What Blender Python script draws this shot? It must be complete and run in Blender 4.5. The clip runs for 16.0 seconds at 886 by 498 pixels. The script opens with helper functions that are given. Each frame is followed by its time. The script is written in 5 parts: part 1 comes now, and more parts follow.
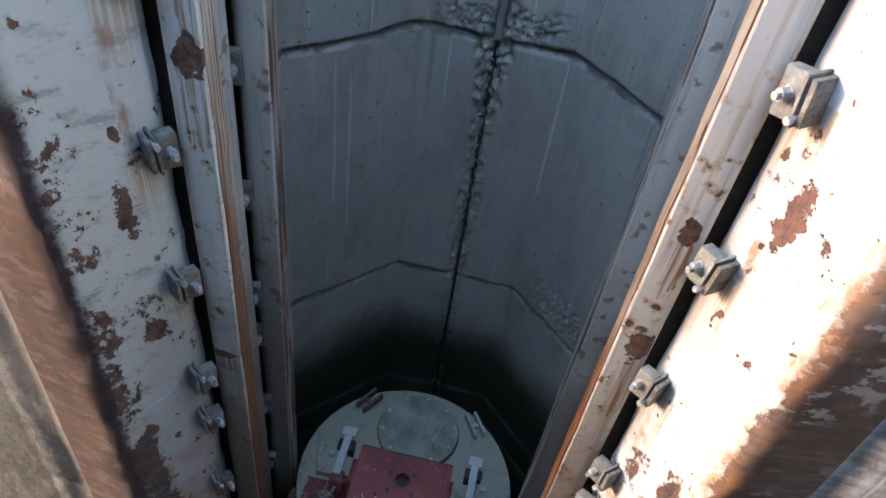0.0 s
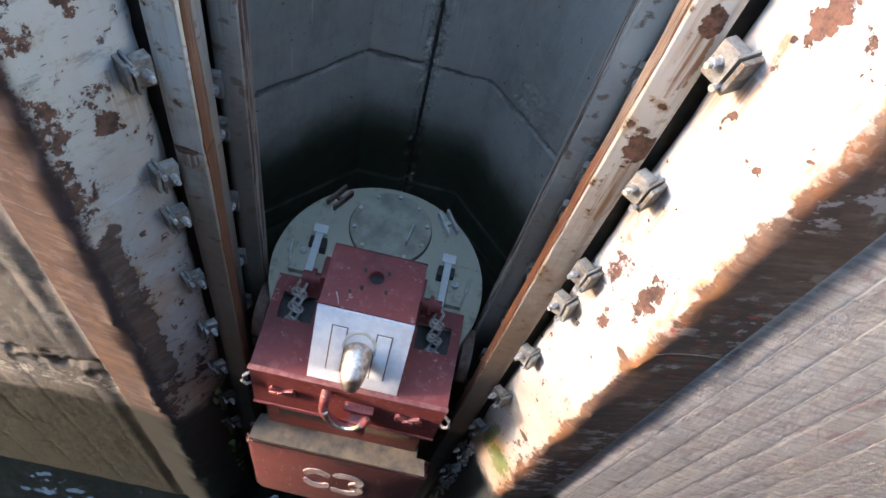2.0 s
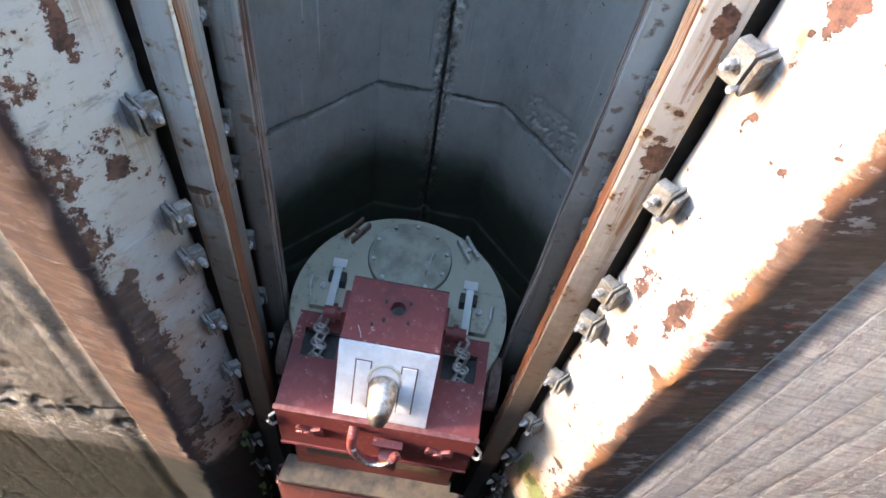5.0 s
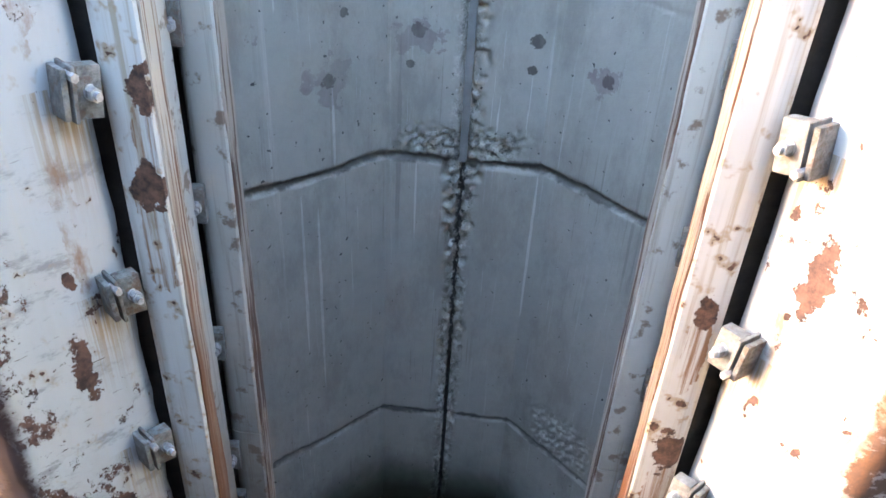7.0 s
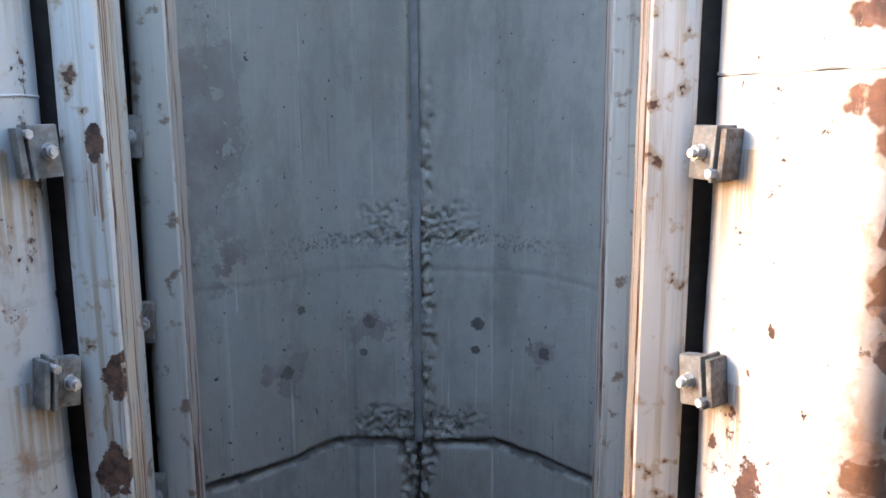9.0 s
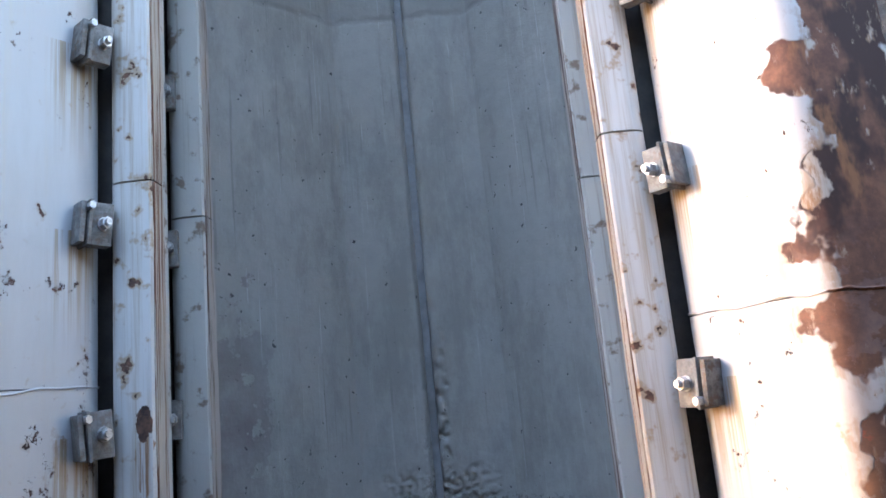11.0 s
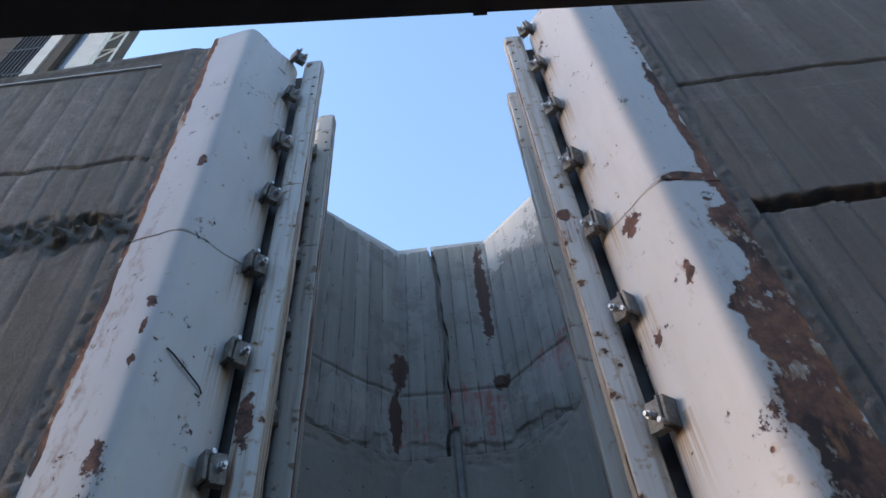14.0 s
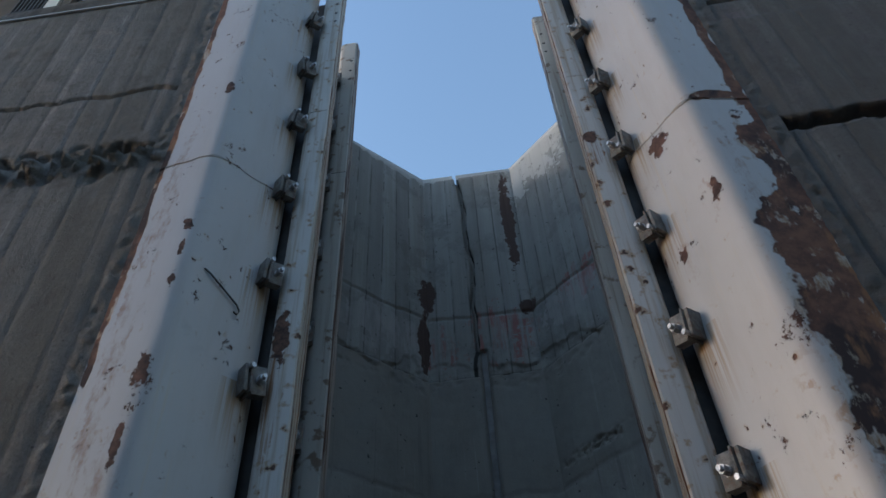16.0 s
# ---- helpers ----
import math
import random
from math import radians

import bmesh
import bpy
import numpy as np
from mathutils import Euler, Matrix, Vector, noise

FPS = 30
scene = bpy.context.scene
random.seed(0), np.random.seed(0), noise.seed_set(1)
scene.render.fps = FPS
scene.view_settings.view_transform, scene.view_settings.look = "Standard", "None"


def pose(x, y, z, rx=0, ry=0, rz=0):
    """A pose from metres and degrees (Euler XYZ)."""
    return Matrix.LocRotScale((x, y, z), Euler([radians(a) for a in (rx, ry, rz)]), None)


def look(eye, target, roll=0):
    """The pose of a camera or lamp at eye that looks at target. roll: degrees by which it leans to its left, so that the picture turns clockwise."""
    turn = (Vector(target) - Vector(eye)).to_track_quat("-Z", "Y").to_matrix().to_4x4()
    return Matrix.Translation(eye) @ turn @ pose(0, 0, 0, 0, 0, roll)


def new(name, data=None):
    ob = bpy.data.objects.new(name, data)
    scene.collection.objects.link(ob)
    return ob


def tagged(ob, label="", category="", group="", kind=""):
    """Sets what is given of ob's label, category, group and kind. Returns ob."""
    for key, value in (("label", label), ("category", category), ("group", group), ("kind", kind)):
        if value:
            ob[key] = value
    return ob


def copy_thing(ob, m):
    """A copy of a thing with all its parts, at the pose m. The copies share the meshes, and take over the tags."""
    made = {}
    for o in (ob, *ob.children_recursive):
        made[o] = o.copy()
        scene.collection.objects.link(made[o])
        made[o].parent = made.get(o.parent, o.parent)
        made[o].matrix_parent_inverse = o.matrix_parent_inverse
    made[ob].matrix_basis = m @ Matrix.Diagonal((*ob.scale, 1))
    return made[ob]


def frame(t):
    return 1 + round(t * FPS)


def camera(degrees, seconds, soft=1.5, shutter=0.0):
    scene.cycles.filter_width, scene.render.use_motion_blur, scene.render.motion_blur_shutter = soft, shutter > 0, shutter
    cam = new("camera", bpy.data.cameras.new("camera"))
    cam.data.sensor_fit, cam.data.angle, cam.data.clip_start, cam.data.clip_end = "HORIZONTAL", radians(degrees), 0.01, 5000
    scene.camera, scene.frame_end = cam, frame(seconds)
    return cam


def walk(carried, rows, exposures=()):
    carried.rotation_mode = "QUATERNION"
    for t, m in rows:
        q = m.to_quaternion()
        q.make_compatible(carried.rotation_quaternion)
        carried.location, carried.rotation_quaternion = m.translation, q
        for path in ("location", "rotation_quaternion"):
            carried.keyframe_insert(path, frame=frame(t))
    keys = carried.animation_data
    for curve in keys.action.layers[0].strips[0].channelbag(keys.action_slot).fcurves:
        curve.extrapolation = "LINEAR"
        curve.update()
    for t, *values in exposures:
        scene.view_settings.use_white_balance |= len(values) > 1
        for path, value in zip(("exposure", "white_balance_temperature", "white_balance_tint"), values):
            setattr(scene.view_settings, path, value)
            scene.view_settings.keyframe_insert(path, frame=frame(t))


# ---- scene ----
cam = camera(60.9, 16.0, 1.6)
PATH = [
    (0, (0.211, -1.676, 2.705), (0.085, -0.254, 1.304), 9.0),
    (0.5, (0.161, -1.652, 2.659), (0.123, -0.353, 1.139), 12.4),
    (1, (0.155, -1.579, 2.618), (0.141, -0.36, 1.033), 13.6),
    (1.5, (0.14, -1.564, 2.594), (0.198, -0.413, 0.96), 16.3),
    (2, (0.13, -1.545, 2.548), (0.225, -0.521, 0.832), 17.9),
    (2.5, (0.14, -1.551, 2.533), (0.226, -0.569, 0.793), 16.9),
    (3, (0.124, -1.528, 2.491), (0.211, -0.59, 0.727), 15.3),
    (5.5, (0.15, -1.529, 2.487), (0.113, -0.315, 0.898), 8.1),
    (6, (0.136, -1.537, 2.475), (0.073, -0.148, 1.038), 4.1),
    (6.5, (0.141, -1.565, 2.482), (0.061, -0.043, 1.188), 4.6),
    (7, (0.139, -1.621, 2.492), (0.042, 0.06, 1.412), 3.4),
    (7.5, (0.138, -1.717, 2.521), (0.124, 0.08, 1.643), 2.7),
    (8, (0.155, -1.774, 2.522), (0.14, 0.122, 1.886), 2.3),
    (8.5, (0.187, -1.833, 2.504), (0.163, 0.11, 2.029), 1.3),
    (11, (0.232, -2.126, 2.398), (0.186, -0.168, 2.799), -5.4),
    (11.5, (0.222, -2.235, 2.432), (0.204, -0.346, 3.088), -2.4),
    (12, (0.186, -2.28, 2.461), (0.17, -0.488, 3.349), -1.7),
    (12.5, (0.165, -2.3, 2.473), (0.166, -0.637, 3.583), -2.6),
    (13, (0.155, -2.298, 2.485), (0.113, -0.801, 3.811), -3.2),
    (13.5, (0.167, -2.306, 2.477), (0.109, -0.935, 3.932), -3.6),
    (14, (0.174, -2.315, 2.465), (0.13, -1.058, 4.02), -5.2),
    (14.5, (0.169, -2.321, 2.443), (0.124, -1.117, 4.039), -5.8),
    (15, (0.165, -2.316, 2.421), (0.095, -1.124, 4.025), -5.7),
    (15.5, (0.158, -2.315, 2.401), (0.063, -1.091, 3.98), -4.6),
    (16, (0.145, -2.303, 2.377), (0.021, -0.929, 3.825), -3.4),
]
walk(cam, [(t, look(eye, target, roll)) for t, eye, target, roll in PATH],
     [(0, 4.2, 6050, 19), (0.5, 4.55, 6050, 18), (1.0, 4.65, 6050, 18), (3.0, 4.62, 6000, 18), (5.5, 5.1, 6150, 18), (7.0, 5.2, 6350, 21), (8.0, 4.6, 6350, 22), (11.0, 3.7, 6050, 26), (12.5, 3.15, 5750, 26), (13.5, 2.55, 5750, 26), (14.0, 1.65, 5750, 22), (14.6, 0.95, 5850, 17), (16.0, 0.95, 5850, 17)])

# ---------------------------------------------------------------- light
world = bpy.data.worlds.new("sky")
scene.world = world
world.use_nodes = True
wn = world.node_tree
sky = wn.nodes.new("ShaderNodeTexSky")
sky.sky_type = "NISHITA"
sky.sun_disc = False
SUN_TO = Vector((-0.94, -0.145, 0.30)).normalized()
sky.sun_elevation = math.asin(SUN_TO.z)
sky.sun_rotation = math.atan2(SUN_TO.x, SUN_TO.y)
sky.air_density, sky.dust_density, sky.ozone_density = 2.0, 1.0, 3.0
wn.links.new(sky.outputs[0], wn.nodes["Background"].inputs[0])
wn.nodes["Background"].inputs[1].default_value = 0.15
sun_data = bpy.data.lights.new("sun", "SUN")
sun_data.energy, sun_data.angle, sun_data.color = 0.27, radians(2.0), (1.0, 0.93, 0.81)
sun = new("sun", sun_data)
sun.matrix_world = look((0, 0, 30), Vector((0, 0, 30)) - SUN_TO)


# ---------------------------------------------------------------- node helpers
class Nodes:
    def __init__(self, name):
        self.mat = bpy.data.materials.new(name)
        self.mat.use_nodes = True
        self.tree = self.mat.node_tree
        self.bsdf = self.tree.nodes["Principled BSDF"]
        self.place = None

    def add(self, kind):
        return self.tree.nodes.new(kind)

    def put(self, value, socket):
        if isinstance(value, bpy.types.NodeSocket):
            self.tree.links.new(value, socket)
        elif isinstance(value, (tuple, list)) and len(value) == 3 and socket.type == "RGBA":
            socket.default_value = (*value, 1)
        else:
            socket.default_value = value

    def pos(self, stretch=None):
        if self.place is None:
            self.place = self.add("ShaderNodeNewGeometry").outputs["Position"]
        if stretch is None:
            return self.place
        return self.vec("MULTIPLY", self.place, stretch)

    def local(self):
        return self.add("ShaderNodeTexCoord").outputs["Object"]

    def chance(self):
        return self.add("ShaderNodeObjectInfo").outputs["Random"]

    def vec(self, op, a, b=None):
        n = self.add("ShaderNodeVectorMath")
        n.operation = op
        self.put(a, n.inputs[0])
        if b is not None:
            self.put(b, n.inputs[1])
        return n.outputs["Value"] if op == "LENGTH" else n.outputs["Vector"]

    def axis(self, vector, k):
        n = self.add("ShaderNodeSeparateXYZ")
        self.put(vector, n.inputs[0])
        return n.outputs[k]

    def noise(self, scale, detail=4.0, rough=0.6, at=None):
        n = self.add("ShaderNodeTexNoise")
        self.put(self.pos() if at is None else at, n.inputs["Vector"])
        n.inputs["Scale"].default_value, n.inputs["Detail"].default_value, n.inputs["Roughness"].default_value = scale, detail, rough
        return n.outputs["Fac"]

    def math(self, op, a, b=0.0, clamp=False):
        n = self.add("ShaderNodeMath")
        n.operation, n.use_clamp = op, clamp
        self.put(a, n.inputs[0])
        self.put(b, n.inputs[1])
        return n.outputs[0]

    def span(self, value, a, b, c=0.0, d=1.0):
        n = self.add("ShaderNodeMapRange")
        n.interpolation_type = "SMOOTHSTEP"
        self.put(value, n.inputs["Value"])
        for key, v in zip(("From Min", "From Max", "To Min", "To Max"), (a, b, c, d)):
            self.put(v, n.inputs[key])
        return n.outputs["Result"]

    def mix(self, fac, a, b):
        n = self.add("ShaderNodeMix")
        n.data_type = "RGBA"
        self.put(fac, n.inputs[0])
        self.put(a, n.inputs[6])
        self.put(b, n.inputs[7])
        return n.outputs[2]

    def cells(self, value):
        """A random number for each whole step of value."""
        w = self.add("ShaderNodeTexWhiteNoise")
        w.noise_dimensions = "1D"
        self.put(self.math("FLOOR", value), w.inputs["W"])
        return w.outputs["Value"]

    def blots(self, rows, jag=0.9, scale=9.0, detail=7.0, fine=0.68):
        """A mask of ragged patches: rows of centre and radii."""
        n = self.add("ShaderNodeTexNoise")
        self.put(self.pos(), n.inputs["Vector"])
        n.inputs["Scale"].default_value, n.inputs["Detail"].default_value, n.inputs["Roughness"].default_value = scale, detail, fine
        rag = self.vec("MULTIPLY", self.vec("SUBTRACT", n.outputs["Color"], (0.5, 0.5, 0.5)), (3.2 * jag,) * 3)
        total = 0.0
        for c, r in rows:
            off = self.vec("MULTIPLY", self.vec("SUBTRACT", self.pos(), c), tuple(1 / k for k in r))
            one = self.span(self.vec("LENGTH", self.vec("ADD", off, rag)), 1.04, 0.94)
            total = self.math("MAXIMUM", total, one)
        return total

    def done(self, colour, rough, bump=None, depth=0.01, metal=0.0, spec=0.5):
        self.put(colour, self.bsdf.inputs["Base Color"])
        self.put(rough, self.bsdf.inputs["Roughness"])
        self.put(metal, self.bsdf.inputs["Metallic"])
        self.put(spec, self.bsdf.inputs["Specular IOR Level"])
        if bump is not None:
            n = self.add("ShaderNodeBump")
            n.inputs["Distance"].default_value = depth
            n.inputs["Strength"].default_value = 1.0
            self.put(bump, n.inputs["Height"])
            self.tree.links.new(n.outputs[0], self.bsdf.inputs["Normal"])
        return self.mat


# ---------------------------------------------------------------- materials
def rust_colour(n, scraps, scale=14.0):
    a = n.mix(n.span(n.noise(scale, 6, 0.7), 0.34, 0.66), (0.10, 0.045, 0.032), (0.20, 0.095, 0.055))
    a = n.mix(n.span(n.noise(3.1, 5, 0.65, n.pos((1, 1, 0.6))), 0.47, 0.58), a, (0.04, 0.02, 0.017))
    a = n.mix(n.span(n.noise(1.0, 5, 0.6, n.pos((7, 7, 3.0))), 0.59, 0.68, 0.0, 0.7), a, (0.30, 0.14, 0.06))
    a = n.mix(n.span(n.noise(1.0, 6, 0.72, n.pos((15, 15, 7))), 0.59, 0.68, 0.0, 0.7), a, (0.40, 0.33, 0.25))
    low = n.span(n.axis(n.pos(), 2), 2.9, 1.7, 0.0, 0.92)
    scraped = n.noise(1.0, 7, 0.75, n.pos((5, 5, 26)))
    dull = n.mix(n.span(scraped, 0.34, 0.70), (0.060, 0.040, 0.034), (0.155, 0.100, 0.080))
    dull = n.mix(n.span(n.noise(1.8, 5, 0.7), 0.42, 0.62, 0.0, 0.8), dull, (0.045, 0.028, 0.029))
    dull = n.mix(n.span(n.noise(4, 6, 0.7), 0.46, 0.66, 0.0, 0.45), dull, (0.10, 0.055, 0.032))
    pale = n.math("MULTIPLY", n.span(n.noise(1.0, 5, 0.62, n.pos((8, 8, 13))), 0.52, 0.57), n.span(n.noise(1.6, 3), 0.45, 0.55))
    dull = n.mix(n.math("MULTIPLY", pale, scraps), dull, (0.34, 0.31, 0.32))
    dull = n.mix(n.span(n.noise(1.0, 5, 0.65, n.pos((6, 6, 2.2))), 0.56, 0.66, 0.0, 0.4), dull, (0.17, 0.08, 0.035))
    red = n.math("MULTIPLY", n.span(n.noise(1.0, 6, 0.7, n.pos((9, 9, 22))), 0.58, 0.64), n.span(n.noise(1.1, 2), 0.50, 0.60))
    dull = n.mix(n.math("MULTIPLY", red, scraps), dull, (0.30, 0.06, 0.04))
    return n.mix(low, a, dull)


def armour_paint(name, patches, bare, streaks, moss=()):
    """White paint on steel; patches: paint lost to dark primer, bare: rusted to the ground, streaks: rust run-off."""
    n = Nodes(name)
    z = n.axis(n.pos(), 2)
    side = n.axis(n.pos(), 0)
    white = n.mix(n.noise(2.2, 3), (0.50, 0.50, 0.50), (0.40, 0.40, 0.405))
    runs = n.noise(1.0, 5, 0.6, n.pos((26, 26, 0.9)))
    white = n.mix(n.span(runs, 0.56, 0.76, 0.0, 0.5), white, (0.50, 0.43, 0.31))
    low = n.span(z, 1.4, -2.2)                       # ships rub the lower armour
    ridge = n.span(n.math("ABSOLUTE", side), 0.98, 1.11)
    flaking = n.math("ADD", n.noise(9, 8, 0.78, n.pos((1, 1, 0.8))), n.math("MULTIPLY", n.noise(1.7, 4), 0.35))
    lost = n.span(n.math("ADD", flaking, n.math("MULTIPLY", low if moss else n.span(z, 2.1, 0.2), n.math("ADD", -0.02 if moss else 0.035, n.math("MULTIPLY", ridge, 0.12)))), 0.80, 0.825)
    cracks = n.span(n.noise(1.0, 6, 0.72, n.pos((11, 11, 46))), 0.635, 0.665, 0.0, 0.9)
    cracks = n.math("MULTIPLY", cracks, n.math("MULTIPLY", n.span(n.noise(1.9, 3), 0.42, 0.54), n.span(z, 1.6, 0.4)))
    lost = n.math("MAXIMUM", lost, cracks)
    grime = n.span(n.math("ADD", n.noise(5, 6, 0.7), n.math("MULTIPLY", low, 0.28)), 0.58, 0.86, 0.0, 0.7)
    white = n.mix(grime, white, (0.33, 0.31, 0.31))
    dots = n.math("SUBTRACT", n.noise(19, 3, 0.55, n.pos((1, 1, 0.7))), n.span(z, 1.5, 3.0, 0.0, 0.04))
    specks = n.span(dots, 0.675, 0.69)
    halo = n.span(dots, 0.60, 0.685, 0.0, 0.5)
    cuts = n.span(n.noise(1.0, 3, 0.5, n.pos((9, 9, 55))), 0.705, 0.73, 0.0, 0.8)
    cuts = n.math("MULTIPLY", cuts, n.span(n.noise(2.3, 2), 0.46, 0.56))
    specks = n.math("MAXIMUM", specks, n.math("MULTIPLY", cuts, n.span(z, 2.6, 1.0)))
    soil = n.span(n.noise(1.0, 6, 0.7, n.pos((7, 7, 1.2))), 0.42, 0.72, 0.0, 0.6)
    white = n.mix(soil, white, (0.40, 0.385, 0.37))
    smear = n.span(n.noise(1.0, 6, 0.72, n.pos((5, 5, 11))), 0.53, 0.66, 0.0, 0.4 if moss else 0.75)
    white = n.mix(n.math("MULTIPLY", smear, n.span(z, 2.8, 1.2)), white, (0.20, 0.195, 0.20))
    # paint turns greyer towards the bottom, most of all on the left
    low_tone = n.math("MULTIPLY", n.span(z, 1.0, -1.2, 0.0, 0.75), n.span(n.noise(2.6, 7, 0.72), 0.34, 0.60, 0.25, 1.0))
    white = n.mix(low_tone, white, (0.24, 0.23, 0.25) if not moss else (0.36, 0.33, 0.28))
    colour = n.mix(halo, white, (0.36, 0.27, 0.18))
    below = n.span(n.math("FRACT", n.math("DIVIDE", n.math("ADD", z, 60.0), 0.6)), 0.30, 0.93)
    lip = n.math("MULTIPLY", n.span(n.math("ABSOLUTE", side), 0.965, 0.925), n.span(z, -0.4, 0.2))
    weep = n.math("MULTIPLY", n.math("MULTIPLY", below, lip), n.span(n.noise(1.0, 5, 0.7, n.pos((75, 75, 1.1))), 0.42, 0.58, 0.0, 0.9))
    colour = n.mix(weep, colour, (0.30, 0.21, 0.12))
    run = n.blots(streaks, 0.7, 13)
    colour = n.mix(n.math("MULTIPLY", run, n.span(n.noise(16, 6, 0.7, n.pos((1, 1, 0.4))), 0.44, 0.72, 0.0, 0.85)), colour, (0.24, 0.12, 0.055))
    tan = n.math("MULTIPLY", n.span(z, 0.0 if moss else 1.4, -2.0, 0.0, 0.5 if moss else 0.7), n.span(n.noise(3.0, 6, 0.72), 0.42, 0.60))
    tan = n.math("MAXIMUM", tan, n.math("MULTIPLY", n.span(n.math("ADD", z, n.noise(6)), -1.1, -1.8), 0.6))
    colour = n.mix(tan, colour, (0.33, 0.20, 0.10))
    marks = n.blots(patches, 1.05, 19)
    worn = n.math("MAXIMUM", n.math("MAXIMUM", specks, marks), lost)
    colour = n.mix(worn, colour, n.mix(n.span(n.noise(14, 7, 0.75), 0.32, 0.68), (0.03, 0.016, 0.014), (0.15, 0.075, 0.055)))
    rub = n.blots(bare, 0.95, 4.5, 4.0, 0.52)
    brown = n.blots([(c, (r[0] * 1.22, r[1] * 1.2, r[2] * 1.08)) for c, r in bare], 0.95, 4.5, 5.0, 0.6)
    colour = n.mix(n.math("MULTIPLY", brown, n.span(n.noise(1.0, 5, 0.65, n.pos((14, 14, 3))), 0.42, 0.64, 0.0, 0.7)), colour, (0.29, 0.18, 0.09))
    edge = n.math("MULTIPLY", n.span(n.math("ADD", n.math("MULTIPLY", n.math("ABSOLUTE", side), 1.0), n.math("MULTIPLY", n.math("SUBTRACT", n.noise(7, 8, 0.75), 0.5), 0.13)), 1.098, 1.112), n.span(z, 2.4, 1.1))
    bared = n.math("MAXIMUM", rub, edge)
    flakes = n.span(n.noise(1.0, 4, 0.55, n.pos((9, 9, 5))), 0.585, 0.63)
    colour = n.mix(bared, colour, rust_colour(n, 0.85 if moss else 0.15))
    skins = n.math("MULTIPLY", n.math("MULTIPLY", flakes, bared), n.span(z, 0.5, 2.6, 0.0, 0.9))
    colour = n.mix(skins, colour, n.mix(n.span(n.noise(1.0, 5, 0.7, n.pos((22, 22, 6))), 0.40, 0.58), (0.44, 0.40, 0.35), (0.27, 0.16, 0.085)))
    # fold band: rust-orange on the right, painted dark shade on the left
    warm = n.math("MULTIPLY", n.span(n.math("ABSOLUTE", n.math("SUBTRACT", n.math("ABSOLUTE", side), 1.13)), 0.06, 0.012), n.span(n.noise(5, 6, 0.7, n.pos((1, 1, 0.5))), 0.38, 0.62, 0.0, 0.75))
    colour = n.mix(n.math("MULTIPLY", warm, n.span(z, 2.8, 1.6)), colour, (0.26, 0.115, 0.045) if moss else (0.036, 0.02, 0.021))
    fold = n.math("ADD", n.math("ABSOLUTE", side), n.math("MULTIPLY", n.math("SUBTRACT", n.noise(6, 5, 0.7), 0.5), 0.05))
    if not moss:                                     # shade along the fold, painted as a dark band
        crease_shade = n.math("MULTIPLY", n.span(n.math("ABSOLUTE", n.math("SUBTRACT", fold, 1.125)), 0.045, 0.02), n.span(z, 1.9, 1.2, 0.0, 0.92))
        colour = n.mix(crease_shade, colour, n.mix(n.noise(8, 5), (0.022, 0.014, 0.017), (0.06, 0.034, 0.036)))
    if moss:
        colour = n.mix(n.math("MULTIPLY", n.blots(moss, 0.9, 14), 0.85), colour, n.mix(n.noise(30, 4), (0.05, 0.085, 0.02), (0.16, 0.21, 0.06)))
    wet = n.span(n.math("ADD", z, n.math("MULTIPLY", n.noise(3, 4), 0.5)), -2.25, -2.45)
    slime = n.mix(n.noise(7, 5), (0.011, 0.012, 0.011), (0.026, 0.028, 0.022))
    colour = n.mix(wet, colour, slime)
    rough = n.span(n.math("MAXIMUM", n.math("MAXIMUM", worn, bared), wet), 0, 1, 0.42, 0.85)
    bump = n.math("SUBTRACT", n.math("MULTIPLY", n.noise(40, 4), 0.12), n.math("MAXIMUM", worn, bared))
    return n.done(colour, rough, bump, 0.0016)


